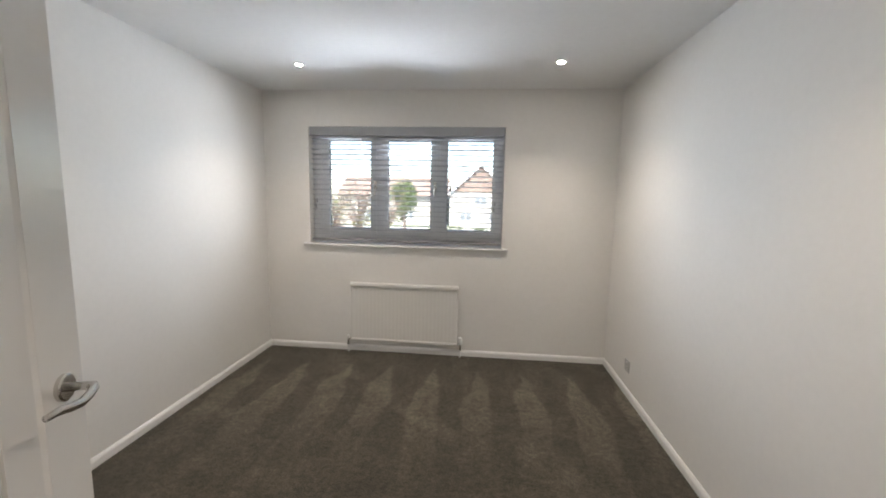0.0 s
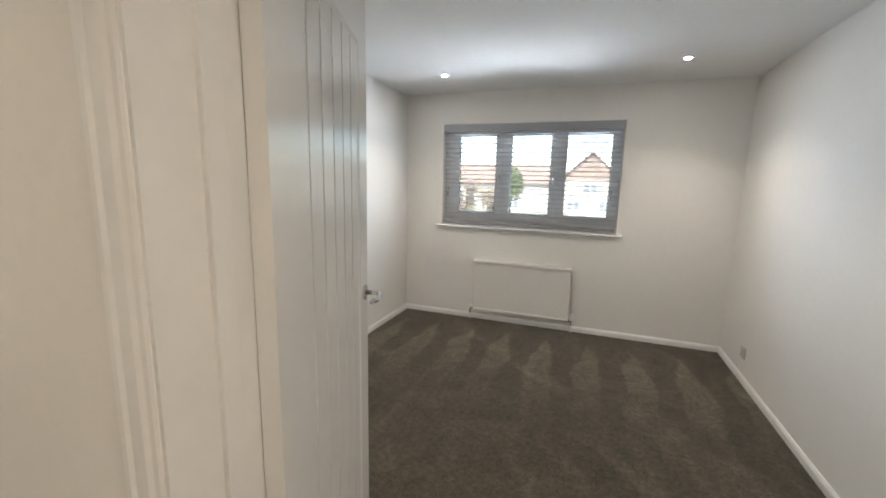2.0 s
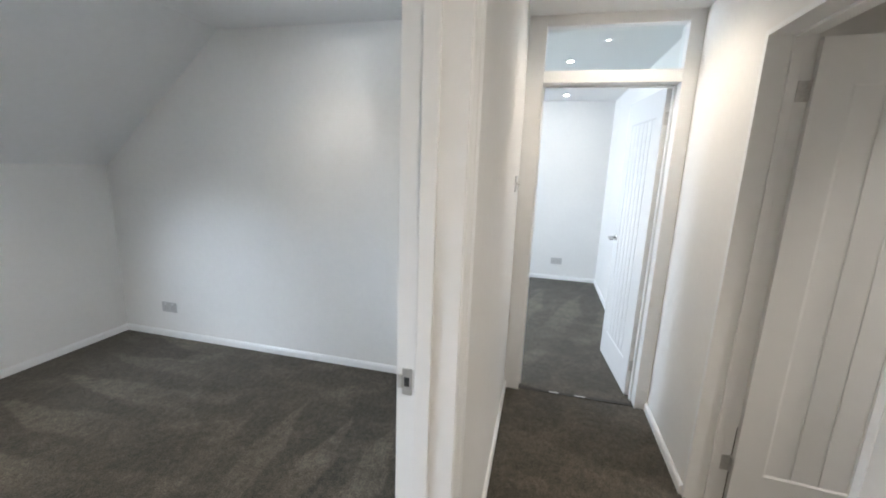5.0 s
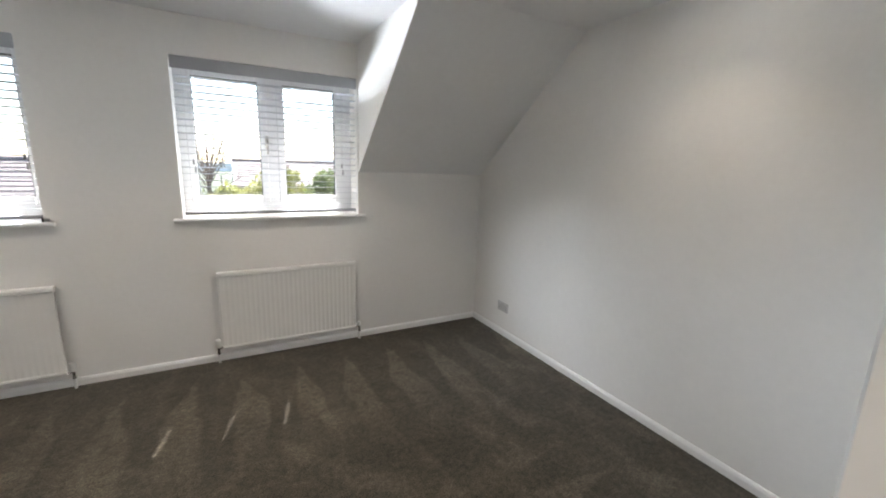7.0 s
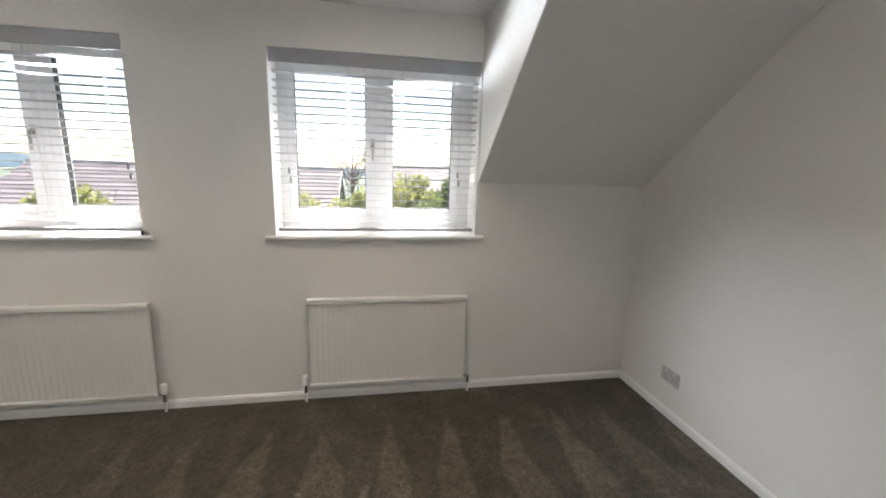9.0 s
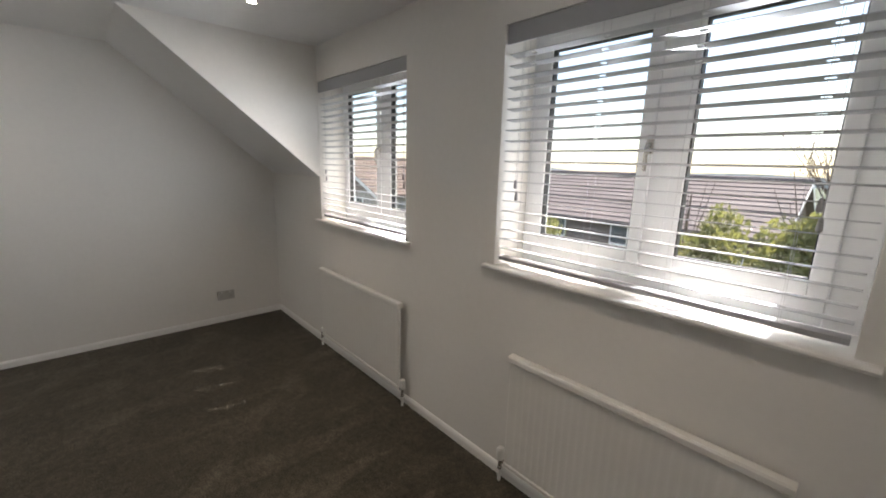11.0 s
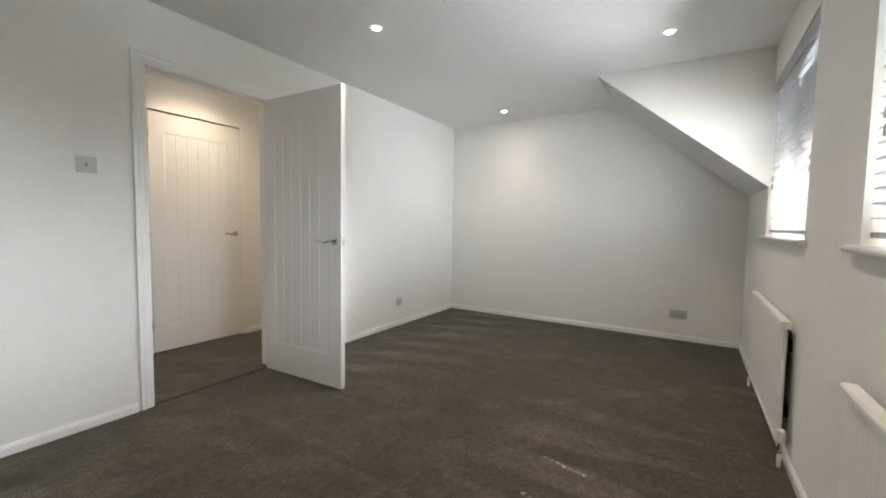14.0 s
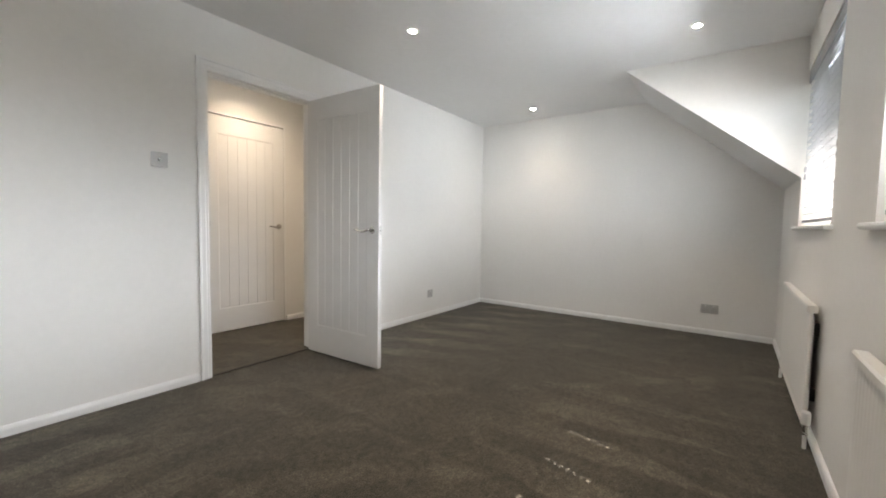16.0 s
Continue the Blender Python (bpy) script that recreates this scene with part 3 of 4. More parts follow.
def door(name, hinge, rz, side, width, label, top=2.003, handle_sides=(1, -1), hinge_z=(0.23, 1.825), groove=(0.0025, 0.004), handle_z=1.0):
    """A cottage-style leaf: sunk panel with V grooves between stiles and rails, on both faces."""
    root = empty(name, pose(hinge[0], hinge[1], 0, 0, 0, rz), label, "door", "interior doors", "structure")
    t, z0, z1 = 0.035, 0.010, top
    pz0, pz1, st = 0.225, 1.845, 0.112
    def ys(a, b):
        return (min(side * a, side * b), max(side * a, side * b))
    bm = bmesh.new()
    w = width
    for x0, x1, a, b in ((0.002, st, z0, z1), (w - st, w, z0, z1)):
        box(bm, x0, x1, *ys(0, t), a, b)
    for a, b in ((z0, pz0), (pz1, z1)):
        box(bm, st, w - st, *ys(0, t), a, b)
    d, n = 0.004, 6
    g, gw = groove
    line = [(st, d)]
    pitch = (w - 2 * st) / n
    line += [(st + 0.008, d)]
    for i in range(1, n):
        c = st + i * pitch
        line += [(c - gw, d), (c - gw * 0.6, d + g), (c + gw * 0.6, d + g), (c + gw, d)]
    line += [(w - st - 0.008, d), (w - st, d)]
    outline = [(x, side * y) for x, y in line] + [(x, side * (t - y)) for x, y in reversed(line)]
    prism(bm, outline, "z", pz0, pz1)
    # sloped bead round the sunk panel
    for f, s in ((0.0, 1), (t, -1)):
        y_hi, y_lo = side * (f + s * 0.0005), side * (f + s * d)
        for q in (((st, pz0), (st + 0.010, pz0 + 0.010), (st + 0.010, pz1 - 0.010), (st, pz1)), ((w - st, pz1), (w - st - 0.010, pz1 - 0.010), (w - st - 0.010, pz0 + 0.010), (w - st, pz0)),
                  ((w - st, pz0), (w - st - 0.010, pz0 + 0.010), (st + 0.010, pz0 + 0.010), (st, pz0)), ((st, pz1), (st + 0.010, pz1 - 0.010), (w - st - 0.010, pz1 - 0.010), (w - st, pz1))):
            bm.faces.new([bm.verts.new((p[0], y, p[1])) for p, y in zip(q, (y_hi, y_lo, y_lo, y_hi))])
    part("leaf", bm, M_DOOR, root)
    for hs in handle_sides:
        face = 0.0 if hs == 1 else side * t
        out = -side if hs == 1 else side
        lever_handle(root, w - 0.058, face, handle_z, out, -1)
    bm = bmesh.new()
    box(bm, w - 0.0005, w + 0.0015, *ys(0.007, 0.028), handle_z - 0.03, handle_z + 0.03)
    lp = part("latch_plate", bm, M_STEEL, root, "satin steel latch plate")
    bm = bmesh.new()
    box(bm, w + 0.001, w + 0.010, *ys(0.011, 0.024), handle_z - 0.008, handle_z + 0.008, 0.002)
    part("latch_bolt", bm, M_STEEL, lp)
    for z in hinge_z:
        bm = bmesh.new()
        tube(bm, [(0.0, -side * 0.004, z - 0.038), (0.0, -side * 0.004, z + 0.038)], 0.006, 10)
        box(bm, -0.003, 0.0018, *ys(0.0, 0.030), z - 0.038, z + 0.038)
        box(bm, -0.024, -0.001, *ys(-0.0035, -0.0015), z - 0.038, z + 0.038)
        part("hinge", bm, M_STEEL, root, "satin steel butt hinge")
    return root


door("door_1", (A_DOOR[0] + 0.0225, ASR + 0.0035), 109.5, -1, 0.762, "open white cottage-style bedroom door with vertical grooves", groove=(0.011, 0.0045), handle_z=1.05)
door("door_2", (-0.735, BN - 0.004), 272.0, -1, 0.765, "open white grooved door standing into the bedroom")
door("door_3", (H_DOOR[0] + 0.024, HN - 0.001), 0, 1, 0.772, "closed white grooved cupboard door in the hall", handle_sides=(1,), groove=(0.0016, 0.004))
door("door_4", (D_W + 0.024, AS + 0.004), 84, -1, 0.80, "white grooved side room door standing ajar")
door("door_5", (CE - 0.004, C_DOOR[1] - 0.002), 185.5, 1, 0.700, "open white door at the end of the hall")

# dark joint and metal strip under the doors
for nm, x0, x1, y0, y1 in (("threshold_1", -3.370, -3.340, C_DOOR[0], C_DOOR[1]), ("threshold_2", B_DOOR[0] + 0.022, B_DOOR[1] - 0.022, -0.004, 0.018)):
    bm = bmesh.new()
    box(bm, x0, x1, y0, y1, 0.0005, 0.0045, 0.001)
    th = structure(nm, bm, M_BARE, "dark carpet joint under the door", "threshold")
bm = bmesh.new()
for c in (0.46, 0.63):
    box(bm, -3.358, -3.350, c - 0.035, c + 0.03, 0.0046, 0.0075, 0.001)
structure("threshold_bar", bm, M_STEEL, "bits of bright metal carpet bar", "threshold")


# ---- windows ----
def window(name, hole, y_in, way, panes, group, label, handles=(), head=0.110):
    """Frame, sashes and panes in a hole; y_in is the frame's room face, way the direction into the room along y."""
    x0, x1, z0, z1 = hole
    root = empty(name, pose(0, 0, 0), label, "window", group, "structure")
    def yy(a, b):
        return (min(y_in - way * a, y_in - way * b), max(y_in - way * a, y_in - way * b))
    def ring(bm, a, b, c, d, w, y, bev):
        box(bm, a, a + w, *y, c, d, bev)
        box(bm, b - w, b, *y, c, d, bev)
        box(bm, a + w, b - w, *y, c, c + w, bev)
        box(bm, a + w, b - w, *y, d - w, d, bev)
    fw = 0.052
    bm = bmesh.new()
    left, right = panes[0][0] - 0.048, panes[-1][1] + 0.048
    low, high = z0 + 0.104, z1 - head + 0.048
    yf = yy(0.012, 0.075)
    box(bm, x0, left, *yf, z0 + 0.012, z1, 0.004)
    box(bm, right, x1, *yf, z0 + 0.012, z1, 0.004)
    box(bm, left, right, *yf, z0 + 0.012, low, 0.004)
    box(bm, left, right, *yf, high, z1, 0.004)
    part("frame", bm, M_UPVC, root)
    lo, hi = z0 + 0.012 + fw - 0.012, z1 - fw + 0.012
    for i, (a, b) in enumerate(panes):
        sw = 0.052
        bm = bmesh.new()
        sa, sb = a - sw, b + sw
        ga, gb = z0 + 0.152, z1 - head
        ring(bm, sa, sb, ga - sw, gb + sw, sw, yy(0.0, 0.060), 0.006)
        sash = part("sash", bm, M_UPVC, root)
        bm = bmesh.new()
        ring(bm, a - 0.002, b + 0.002, ga - 0.002, gb + 0.002, 0.006, yy(0.010, 0.045), 0)
        part("gasket", bm, M_GASKET, sash)
        bm = bmesh.new()
        box(bm, a, b, *yy(0.024, 0.028), ga, gb)
        p = part("pane", bm, M_GLASS, sash)
        p.visible_shadow = False
        if i < len(panes) - 1:
            na = panes[i + 1][0]
            if na - sw - sb > 0.004:
                bm = bmesh.new()
                box(bm, sb - 0.004, na - sw + 0.004, *yy(0.008, 0.070), low - 0.006, high + 0.006, 0.004)
                part("mullion", bm, M_UPVC, root)
        if i in handles:
            hx = handles[i]
            bm = bmesh.new()
            zc = (ga + gb) / 2
            box(bm, hx - 0.012, hx + 0.012, *yy(-0.012, 0.0), zc - 0.035, zc + 0.035, 0.003)
            tube(bm, [(hx, y_in + way * 0.012, zc), (hx, y_in + way * 0.034, zc), (hx, y_in + way * 0.038, zc - 0.02), (hx, y_in + way * 0.036, zc - 0.10)], [0.008, 0.008, 0.009, 0.007], 10)
            part("window_handle", bm, M_CHROME, root, "satin chrome window handle")
    return root


def sill(parent, x0, x1, wall_y, frame_y, way, top, over=0.052, nose=0.034):
    bm = bmesh.new()
    a, b = wall_y + way * nose, wall_y - way * 0.0
    prof = [(a - way * 0.010, top), (a - way * 0.003, top - 0.004), (a, top - 0.011), (a - way * 0.003, top - 0.019), (a - way * 0.010, top - 0.023), (b + way * 0.0005, top - 0.023), (b + way * 0.0005, top)]
    prism(bm, prof, "x", x0 - over, x1 + over)
    box(bm, x0, x1, min(frame_y, b), max(frame_y, b), top - 0.023, top)
    return part("window_sill", bm, M_TRIM, parent, "white gloss bullnosed window sill")


YA_F, YB_F = AN + 0.085, BS - 0.205
w = window("window_1", (WIN_A[0], WIN_A[1], WIN_A[2], WIN_A[3]), YA_F, -1, [(-0.505, -0.12), (0.038, 0.425), (0.570, 0.972)], "", "three-light white plastic window above the radiator", {0: -0.075, 1: 0.465})
sill(w, WIN_A[0], WIN_A[1], AN, YA_F + 0.01, -1, WIN_A[2] + 0.012)
w = window("window_2", WIN_B1, YB_F, 1, [(-1.972, -1.585), (-1.41, -0.987)], "dormer windows", "two-light white plastic dormer window", {1: -1.455}, 0.077)
sill(w, WIN_B1[0], WIN_B1[1] - 0.0, BS, YB_F - 0.01, 1, WIN_B1[2] + 0.012)
w = window("window_3", WIN_B2, YB_F, 1, [(-0.098, 0.278), (0.452, 0.868)], "dormer windows", "two-light white plastic dormer window", {1: 0.407}, 0.077)
sill(w, WIN_B2[0], WIN_B2[1], BS, YB_F - 0.01, 1, WIN_B2[2] + 0.012)
window("window_4", (-5.6, -4.2, 1.0, 2.09), YB_F, 1, [(-5.5, -4.98), (-4.82, -4.3)], "", "white plastic bedroom window")
# unseen eave added over the back windows, its depth set to cut the upper sun
bm = bmesh.new()
box(bm, DC_W - 0.25, DC_E + 0.25, BS - T_OUT - 0.16, BS - T_OUT, 2.11, 2.49, 0.004)
structure("trim_dormer_eave", bm, M_UPVC, "unseen white boxed eave added to cut the sun on the blinds", "eave")


# ---- venetian blinds ----
def blind(name, hole, y_c, way, cords, label, pulls, weight=None, tilt=5):
    x0, x1, z0, z1 = hole
    root = empty(name, pose(0, 0, z0), label, "blind", "venetian blinds")
    xa, xb = x0 + 0.006, x1 - 0.006
    bm = bmesh.new()
    yf = y_c + way * 0.034
    box(bm, xa, xb, min(yf, yf - way * 0.010), max(yf, yf - way * 0.010), z1 - z0 - 0.078, z1 - z0 - 0.002, 0.002)
    part("valance", bm, M_VALANCE, root, "pale grey flat valance")
    bm = bmesh.new()
    box(bm, xa + 0.01, xb - 0.01, y_c - 0.026, y_c + 0.024, z1 - z0 - 0.060, z1 - z0 - 0.006, 0.002)
    part("headrail", bm, M_SLAT, root)
    # slats, with a slot at each ladder cord
    bm = bmesh.new()
    hw, ht, s = 0.025, 0.0014, 0.012
    xs, ends = [xa + 0.008], xb - 0.008
    for c in sorted(cords):
        box(bm, xs[-1], c - s, -hw, hw, -ht, ht)
        box(bm, c - s, c + s, -hw, -0.012, -ht, ht)
        box(bm, c - s, c + s, 0.012, hw, -ht, ht)
        xs.append(c + s)
    box(bm, xs[-1], ends, -hw, hw, -ht, ht)
    bmesh.ops.remove_doubles(bm, verts=bm.verts, dist=1e-5)
    slat = finish(bm, "slat", M_SLAT)
    bottom, pitch = 0.052, 0.0445
    n = int((z1 - z0 - 0.085 - bottom) / pitch)
    rnd = random.Random(name)
    for i in range(n):
        z = bottom + pitch * (i + 0.9)
        piece("slat", slat, root, pose(rnd.uniform(-0.002, 0.002), y_c, z, way * (tilt + rnd.uniform(-1.2, 1.2)), rnd.uniform(-0.08, 0.08), 0))
    bm = bmesh.new()
    box(bm, xa + 0.008, xb - 0.008, y_c - 0.024, y_c + 0.024, bottom - 0.016, bottom + 0.002, 0.003)
    part("bottom_rail", bm, M_RAIL, root, "grey bottom rail")
    for c in cords:
        bm = bmesh.new()
        for dy in (-0.0265, 0.0265):
            tube(bm, [(c, y_c + dy, bottom), (c, y_c + dy, z1 - z0 - 0.06)], 0.0007, 5)
        part("ladder_cord", bm, M_CORD, root)
    for px, pz in pulls:
        bm = bmesh.new()
        yp = y_c + way * 0.031
        tube(bm, [(px, yp, pz), (px, yp, z1 - z0 - 0.08)], 0.0009, 5)
        tube(bm, [(px + 0.008, yp, pz + 0.05), (px + 0.008, yp, z1 - z0 - 0.08)], 0.0009, 5)
        cord = part("pull_cord", bm, M_CORD, root)
        bm = bmesh.new()
        tube(bm, [(px, yp, pz + 0.004), (px, yp, pz - 0.004), (px, yp, pz - 0.030), (px, yp, pz - 0.036)], [0.003, 0.006, 0.0085, 0.006], 10)
        part("toggle", bm, M_RAIL, cord, "grey cord toggle")
        bm = bmesh.new()
        tube(bm, [(px + 0.008, yp, pz + 0.054), (px + 0.008, yp, pz + 0.046), (px + 0.008, yp, pz + 0.022), (px + 0.008, yp, pz + 0.016)], [0.003, 0.006, 0.008, 0.006], 10)
        part("toggle", bm, M_RAIL, cord, "grey cord toggle")
    if weight is not None:
        bm = bmesh.new()
        box(bm, weight - 0.020, weight + 0.020, y_c + way * 0.030 - 0.010, y_c + way * 0.030 + 0.010, 0.0125, 0.040, 0.003)
        part("cord_tidy", bm, M_DARK, root, "dark plastic cord tidy on the sill")
    return root


YA_B, YB_B = AN + 0.038, BS - 0.040
blind("venetian_blind", WIN_A, YA_B, -1, (-0.56, -0.18, 0.20, 0.58, 0.95), "open pale grey venetian blind in the window recess", [(-0.60, 0.36), (0.985, 0.36)], tilt=9)
blind("venetian_blind", WIN_B1, YB_B, 1, (-1.940, -1.630, -1.319, -1.008), "open pale grey venetian blind in the dormer recess", [(-0.985, 0.36), (-1.985, 0.36)])
blind("venetian_blind", WIN_B2, YB_B, 1, (-0.066, 0.242, 0.547, 0.851), "open pale grey venetian blind in the dormer recess", [(0.86, 0.36), (-0.15, 0.36)], -0.19)


# ---- radiators ----
def radiator(x0, x1, wall_y, way, z0, z1, trv, label, rib=0.0011):
    root = empty("radiator", pose((x0 + x1) / 2, wall_y, 0), label, "radiator", "panel radiators")
    w = (x1 - x0) / 2
    f = 0.052
    # ribbed front sheet
    bm = bmesh.new()
    line, n = [(-w, f - 0.003), (-w + 0.006, f)], max(8, int((2 * w - 0.05) / 0.0333))
    p = (2 * w - 0.05) / n
    for i in range(n):
        c = -w + 0.025 + i * p
        line += [(c + p * 0.10, f), (c + p * 0.35, f - rib), (c + p * 0.65, f - rib), (c + p * 0.90, f)]
    line += [(w - 0.006, f), (w, f - 0.003), (w, f - 0.014), (-w, f - 0.014)]
    prism(bm, [(x, way * y) for x, y in line], "z", z0 + 0.028, z1 - 0.034)
    part("panel", bm, M_RAD, root, "white enamelled panel with vertical ribs")
    bm = bmesh.new()
    prism(bm, [(way * y, z) for y, z in ((f - 0.018, z0), (f - 0.002, z0), (f + 0.004, z0 + 0.006), (f + 0.004, z0 + 0.022), (f, z0 + 0.028), (f - 0.018, z0 + 0.028))], "x", -w, w)
    part("bottom_channel", bm, M_RAD, root)
    bm = bmesh.new()
    prism(bm, [(way * y, z) for y, z in ((f - 0.030, z1 - 0.034), (f + 0.006, z1 - 0.034), (f + 0.011, z1 - 0.028), (f + 0.011, z1 - 0.008), (f + 0.006, z1), (f - 0.026, z1), (f - 0.030, z1 - 0.004))], "x", -w - 0.004, w + 0.004)
    part("top_cap", bm, M_RAD, root, "rounded white top cap")
    # finned sheet behind
    bm = bmesh.new()
    fin, k = [], int((2 * w - 0.12) / 0.05)
    for i in range(k):
        a = -w + 0.06 + i * 0.05
        fin += [(a, f - 0.015), (a + 0.012, f - 0.030), (a + 0.030, f - 0.030), (a + 0.042, f - 0.015)]
    fin += [(x, y + 0.001) for x, y in reversed(fin)]
    prism(bm, [(x, way * y) for x, y in fin], "z", z0 + 0.06, z1 - 0.06)
    part("convector_fins", bm, M_RAD, root)
    for bx in (-w + 0.10, w - 0.10):
        bm = bmesh.new()
        box(bm, bx - 0.015, bx + 0.015, min(0.0, way * (f - 0.014)), max(0.0, way * (f - 0.014)), z0 + 0.10, z0 + 0.16)
        part("bracket", bm, M_DARK, root, "dark steel wall bracket")
        bm = bmesh.new()
        box(bm, bx - 0.015, bx + 0.015, min(0.0, way * (f - 0.014)), max(0.0, way * (f - 0.014)), z1 - 0.16, z1 - 0.10)
        part("bracket", bm, M_DARK, root, "dark steel wall bracket")
    for end in (-1, 1):
        vx, y = end * (w + 0.030), way * (f - 0.010)
        valve = new("valve")
        valve.parent = root
        valve["label"] = "thermostatic valve with white head" if end == trv else "chrome lockshield valve"
        bm = bmesh.new()
        tube(bm, [(vx, y, 0.068), (vx, y, 0.078), (vx, y, 0.080), (vx, y, 0.120)], [0.012, 0.012, 0.009, 0.009], 12)
        tube(bm, [(vx, y, z0 + 0.014), (end * (w + 0.004), y, z0 + 0.014)], 0.008, 10)
        tube(bm, [(end * (w + 0.016), y, z0 + 0.014), (end * (w + 0.004), y, z0 + 0.014)], 0.012, 6)
        part("valve_body", bm, M_CHROME, valve)
        bm = bmesh.new()
        if end == trv:
            tube(bm, [(vx, y, 0.118), (vx, y, 0.126), (vx, y, 0.150), (vx, y, 0.176), (vx, y, 0.184)], [0.014, 0.019, 0.0205, 0.019, 0.013], 18)
        else:
            tube(bm, [(vx, y, 0.118), (vx, y, 0.122), (vx, y, 0.148), (vx, y, 0.153)], [0.010, 0.013, 0.012, 0.008], 14)
        part("valve_head", bm, M_PLASTIC, valve, "white plastic valve head")
        bm = bmesh.new()
        tube(bm, [(vx, y, 0.0), (vx, y, 0.070)], 0.0085, 12)
        part("pipe", bm, M_PLASTIC, valve, "white sleeved pipe into the carpet")
    return root


radiator(-0.268, 0.700, AN, -1, 0.105, 0.648, 1, "white single-panel radiator under the wide window", 0.0005)
radiator(-2.058, -1.058, BS, 1, 0.10, 0.690, 1, "white ribbed panel radiator under the dormer window")
radiator(-0.182, 0.905, BS, 1, 0.10, 0.690, -1, "white ribbed panel radiator under the dormer window")


# ---- sockets, switches, downlights ----
def plate(name, m, wide, label, category, kind):
    """A steel plate on a wall; local x along the wall, y out of it."""
    root = empty(name, m, label, category)
    w = 0.073 if wide else 0.043
    bm = bmesh.new()
    box(bm, -w, w, 0.0, 0.007, -0.043, 0.043, 0.002)
    part("face_plate", bm, M_PLATE, root)
    if kind == "socket":
        for c in ((-0.034, 0.034) if wide else (0.0,)):
            bm = bmesh.new()
            for dx, dz, a, b in ((0, 0.008, 0.002, 0.004), (-0.011, -0.012, 0.0035, 0.002), (0.011, -0.012, 0.0035, 0.002)):
                box(bm, c + dx - a, c + dx + a, 0.0066, 0.0075, dz - b, dz + b)
            part("pin_holes", bm, M_DARK, root)
            bm = bmesh.new()
            box(bm, c - 0.005, c + 0.005, 0.007, 0.0095, 0.020, 0.034, 0.001)
            part("rocker", bm, M_PLASTIC, root, "small white rocker switch")
    else:
        bm = bmesh.new()
        tube(bm, [(0, 0.007, 0.002), (0, 0.009, 0.002), (0, 0.010, 0.002)], [0.010, 0.010, 0.007], 16)
        part("boss", bm, M_CHROME, root)
        bm = bmesh.new()
        tube(bm, [(0, 0.009, 0.002), (0, 0.022, -0.004), (0, 0.024, -0.005)], [0.0035, 0.005, 0.003], 10)
        part("toggle", bm, M_STEEL, root)
    return root


plate("socket", pose(AE, 4.18, 0.215, 0, 0, 90), False, "single brushed steel wall socket above the skirting", "socket", "socket")
plate("socket", pose(0.862, BN, 0.26, 0, 0, 180), False, "single brushed steel wall socket above the skirting", "socket", "socket")
plate("socket", pose(BE, -2.653, 0.258, 0, 0, 90), True, "double brushed steel wall socket above the skirting", "socket", "socket")
plate("socket", pose(BW, -2.685, 0.262, 0, 0, -90), True, "double brushed steel wall socket above the skirting", "socket", "socket")
plate("socket", pose(CW, 0.530, 0.262, 0, 0, -90), True, "double brushed steel wall socket in the far bedroom", "socket", "socket")
plate("light_switch", pose(-1.795, BN, 1.403, 0, 0, 180), False, "brushed steel toggle light switch beside the door", "light switch", "switch")
plate("light_switch", pose(-3.02, HS, 1.42, 0, 0, 0), False, "brushed steel toggle light switch on the hall wall", "light switch", "switch")


def downlight(x, y, z, watts=DOWNLIGHT_W, rgb=DOWNLIGHT_RGB, spread=106):
    root = empty("downlight", pose(x, y, z), "lit recessed ceiling downlight with white bezel", "ceiling light", "recessed downlights")
    bm = bmesh.new()
    prof = [(0.022, -0.001), (0.027, -0.004), (0.040, -0.005), (0.043, -0.003), (0.043, 0.0), (0.022, 0.0)]
    k, rings = 28, []
    for i in range(k):
        a = 2 * math.pi * i / k
        rings.append([bm.verts.new((r * math.cos(a), r * math.sin(a), h)) for r, h in prof])
    for i in range(k):
        r0, r1 = rings[i], rings[(i + 1) % k]
        for j in range(len(prof)):
            bm.faces.new((r0[j], r1[j], r1[(j + 1) % len(prof)], r0[(j + 1) % len(prof)]))
    part("bezel", bm, M_PLASTIC, root)
    bm = bmesh.new()
    tube(bm, [(0, 0, -0.0005), (0, 0, -0.002)], 0.0215, 24)
    part("lens", bm, M_LAMP, root, "glowing frosted lens")
    ld = bpy.data.lights.new("downlight_beam", "AREA")
    ld.shape, ld.size, ld.energy, ld.color, ld.spread = "DISK", 0.05, watts, rgb, radians(spread)
    lo = new("downlight_beam", ld)
    lo.matrix_basis = pose(x, y, z - 0.004)
    return root


# the front bedroom's pair at y 2.25 is unseen, added to match the other
for x, y, z in ((-0.424, 4.055, ZA), (1.377, 4.055, ZA), (-0.47, 2.25, ZA), (1.37, 2.25, ZA),
                (-0.591, -0.944, ZB), (0.385, -2.545, ZB), (-1.48, -2.51, ZB),
                ):
    downlight(x, y, z)
for x, y in ((1.56, -0.91), (-2.80, -1.05)):
    downlight(x, y, ZB, 0.36)
for x, y in ((-4.38, 0.40), (-5.95, 0.44)):
    downlight(x, y, ZH, 0.22)
# the hall lamp at x 1.30 is unseen, added to brighten the near wall
for x, watts in ((-2.96, 0.70), (-0.75, 1.15), (1.30, 1.5)):
    downlight(x, 0.615, ZH, watts, HALL_RGB, 132)
# unseen downlight, added to brighten the side room and its open door
downlight(-2.2, 2.2, ZH, 2.2)


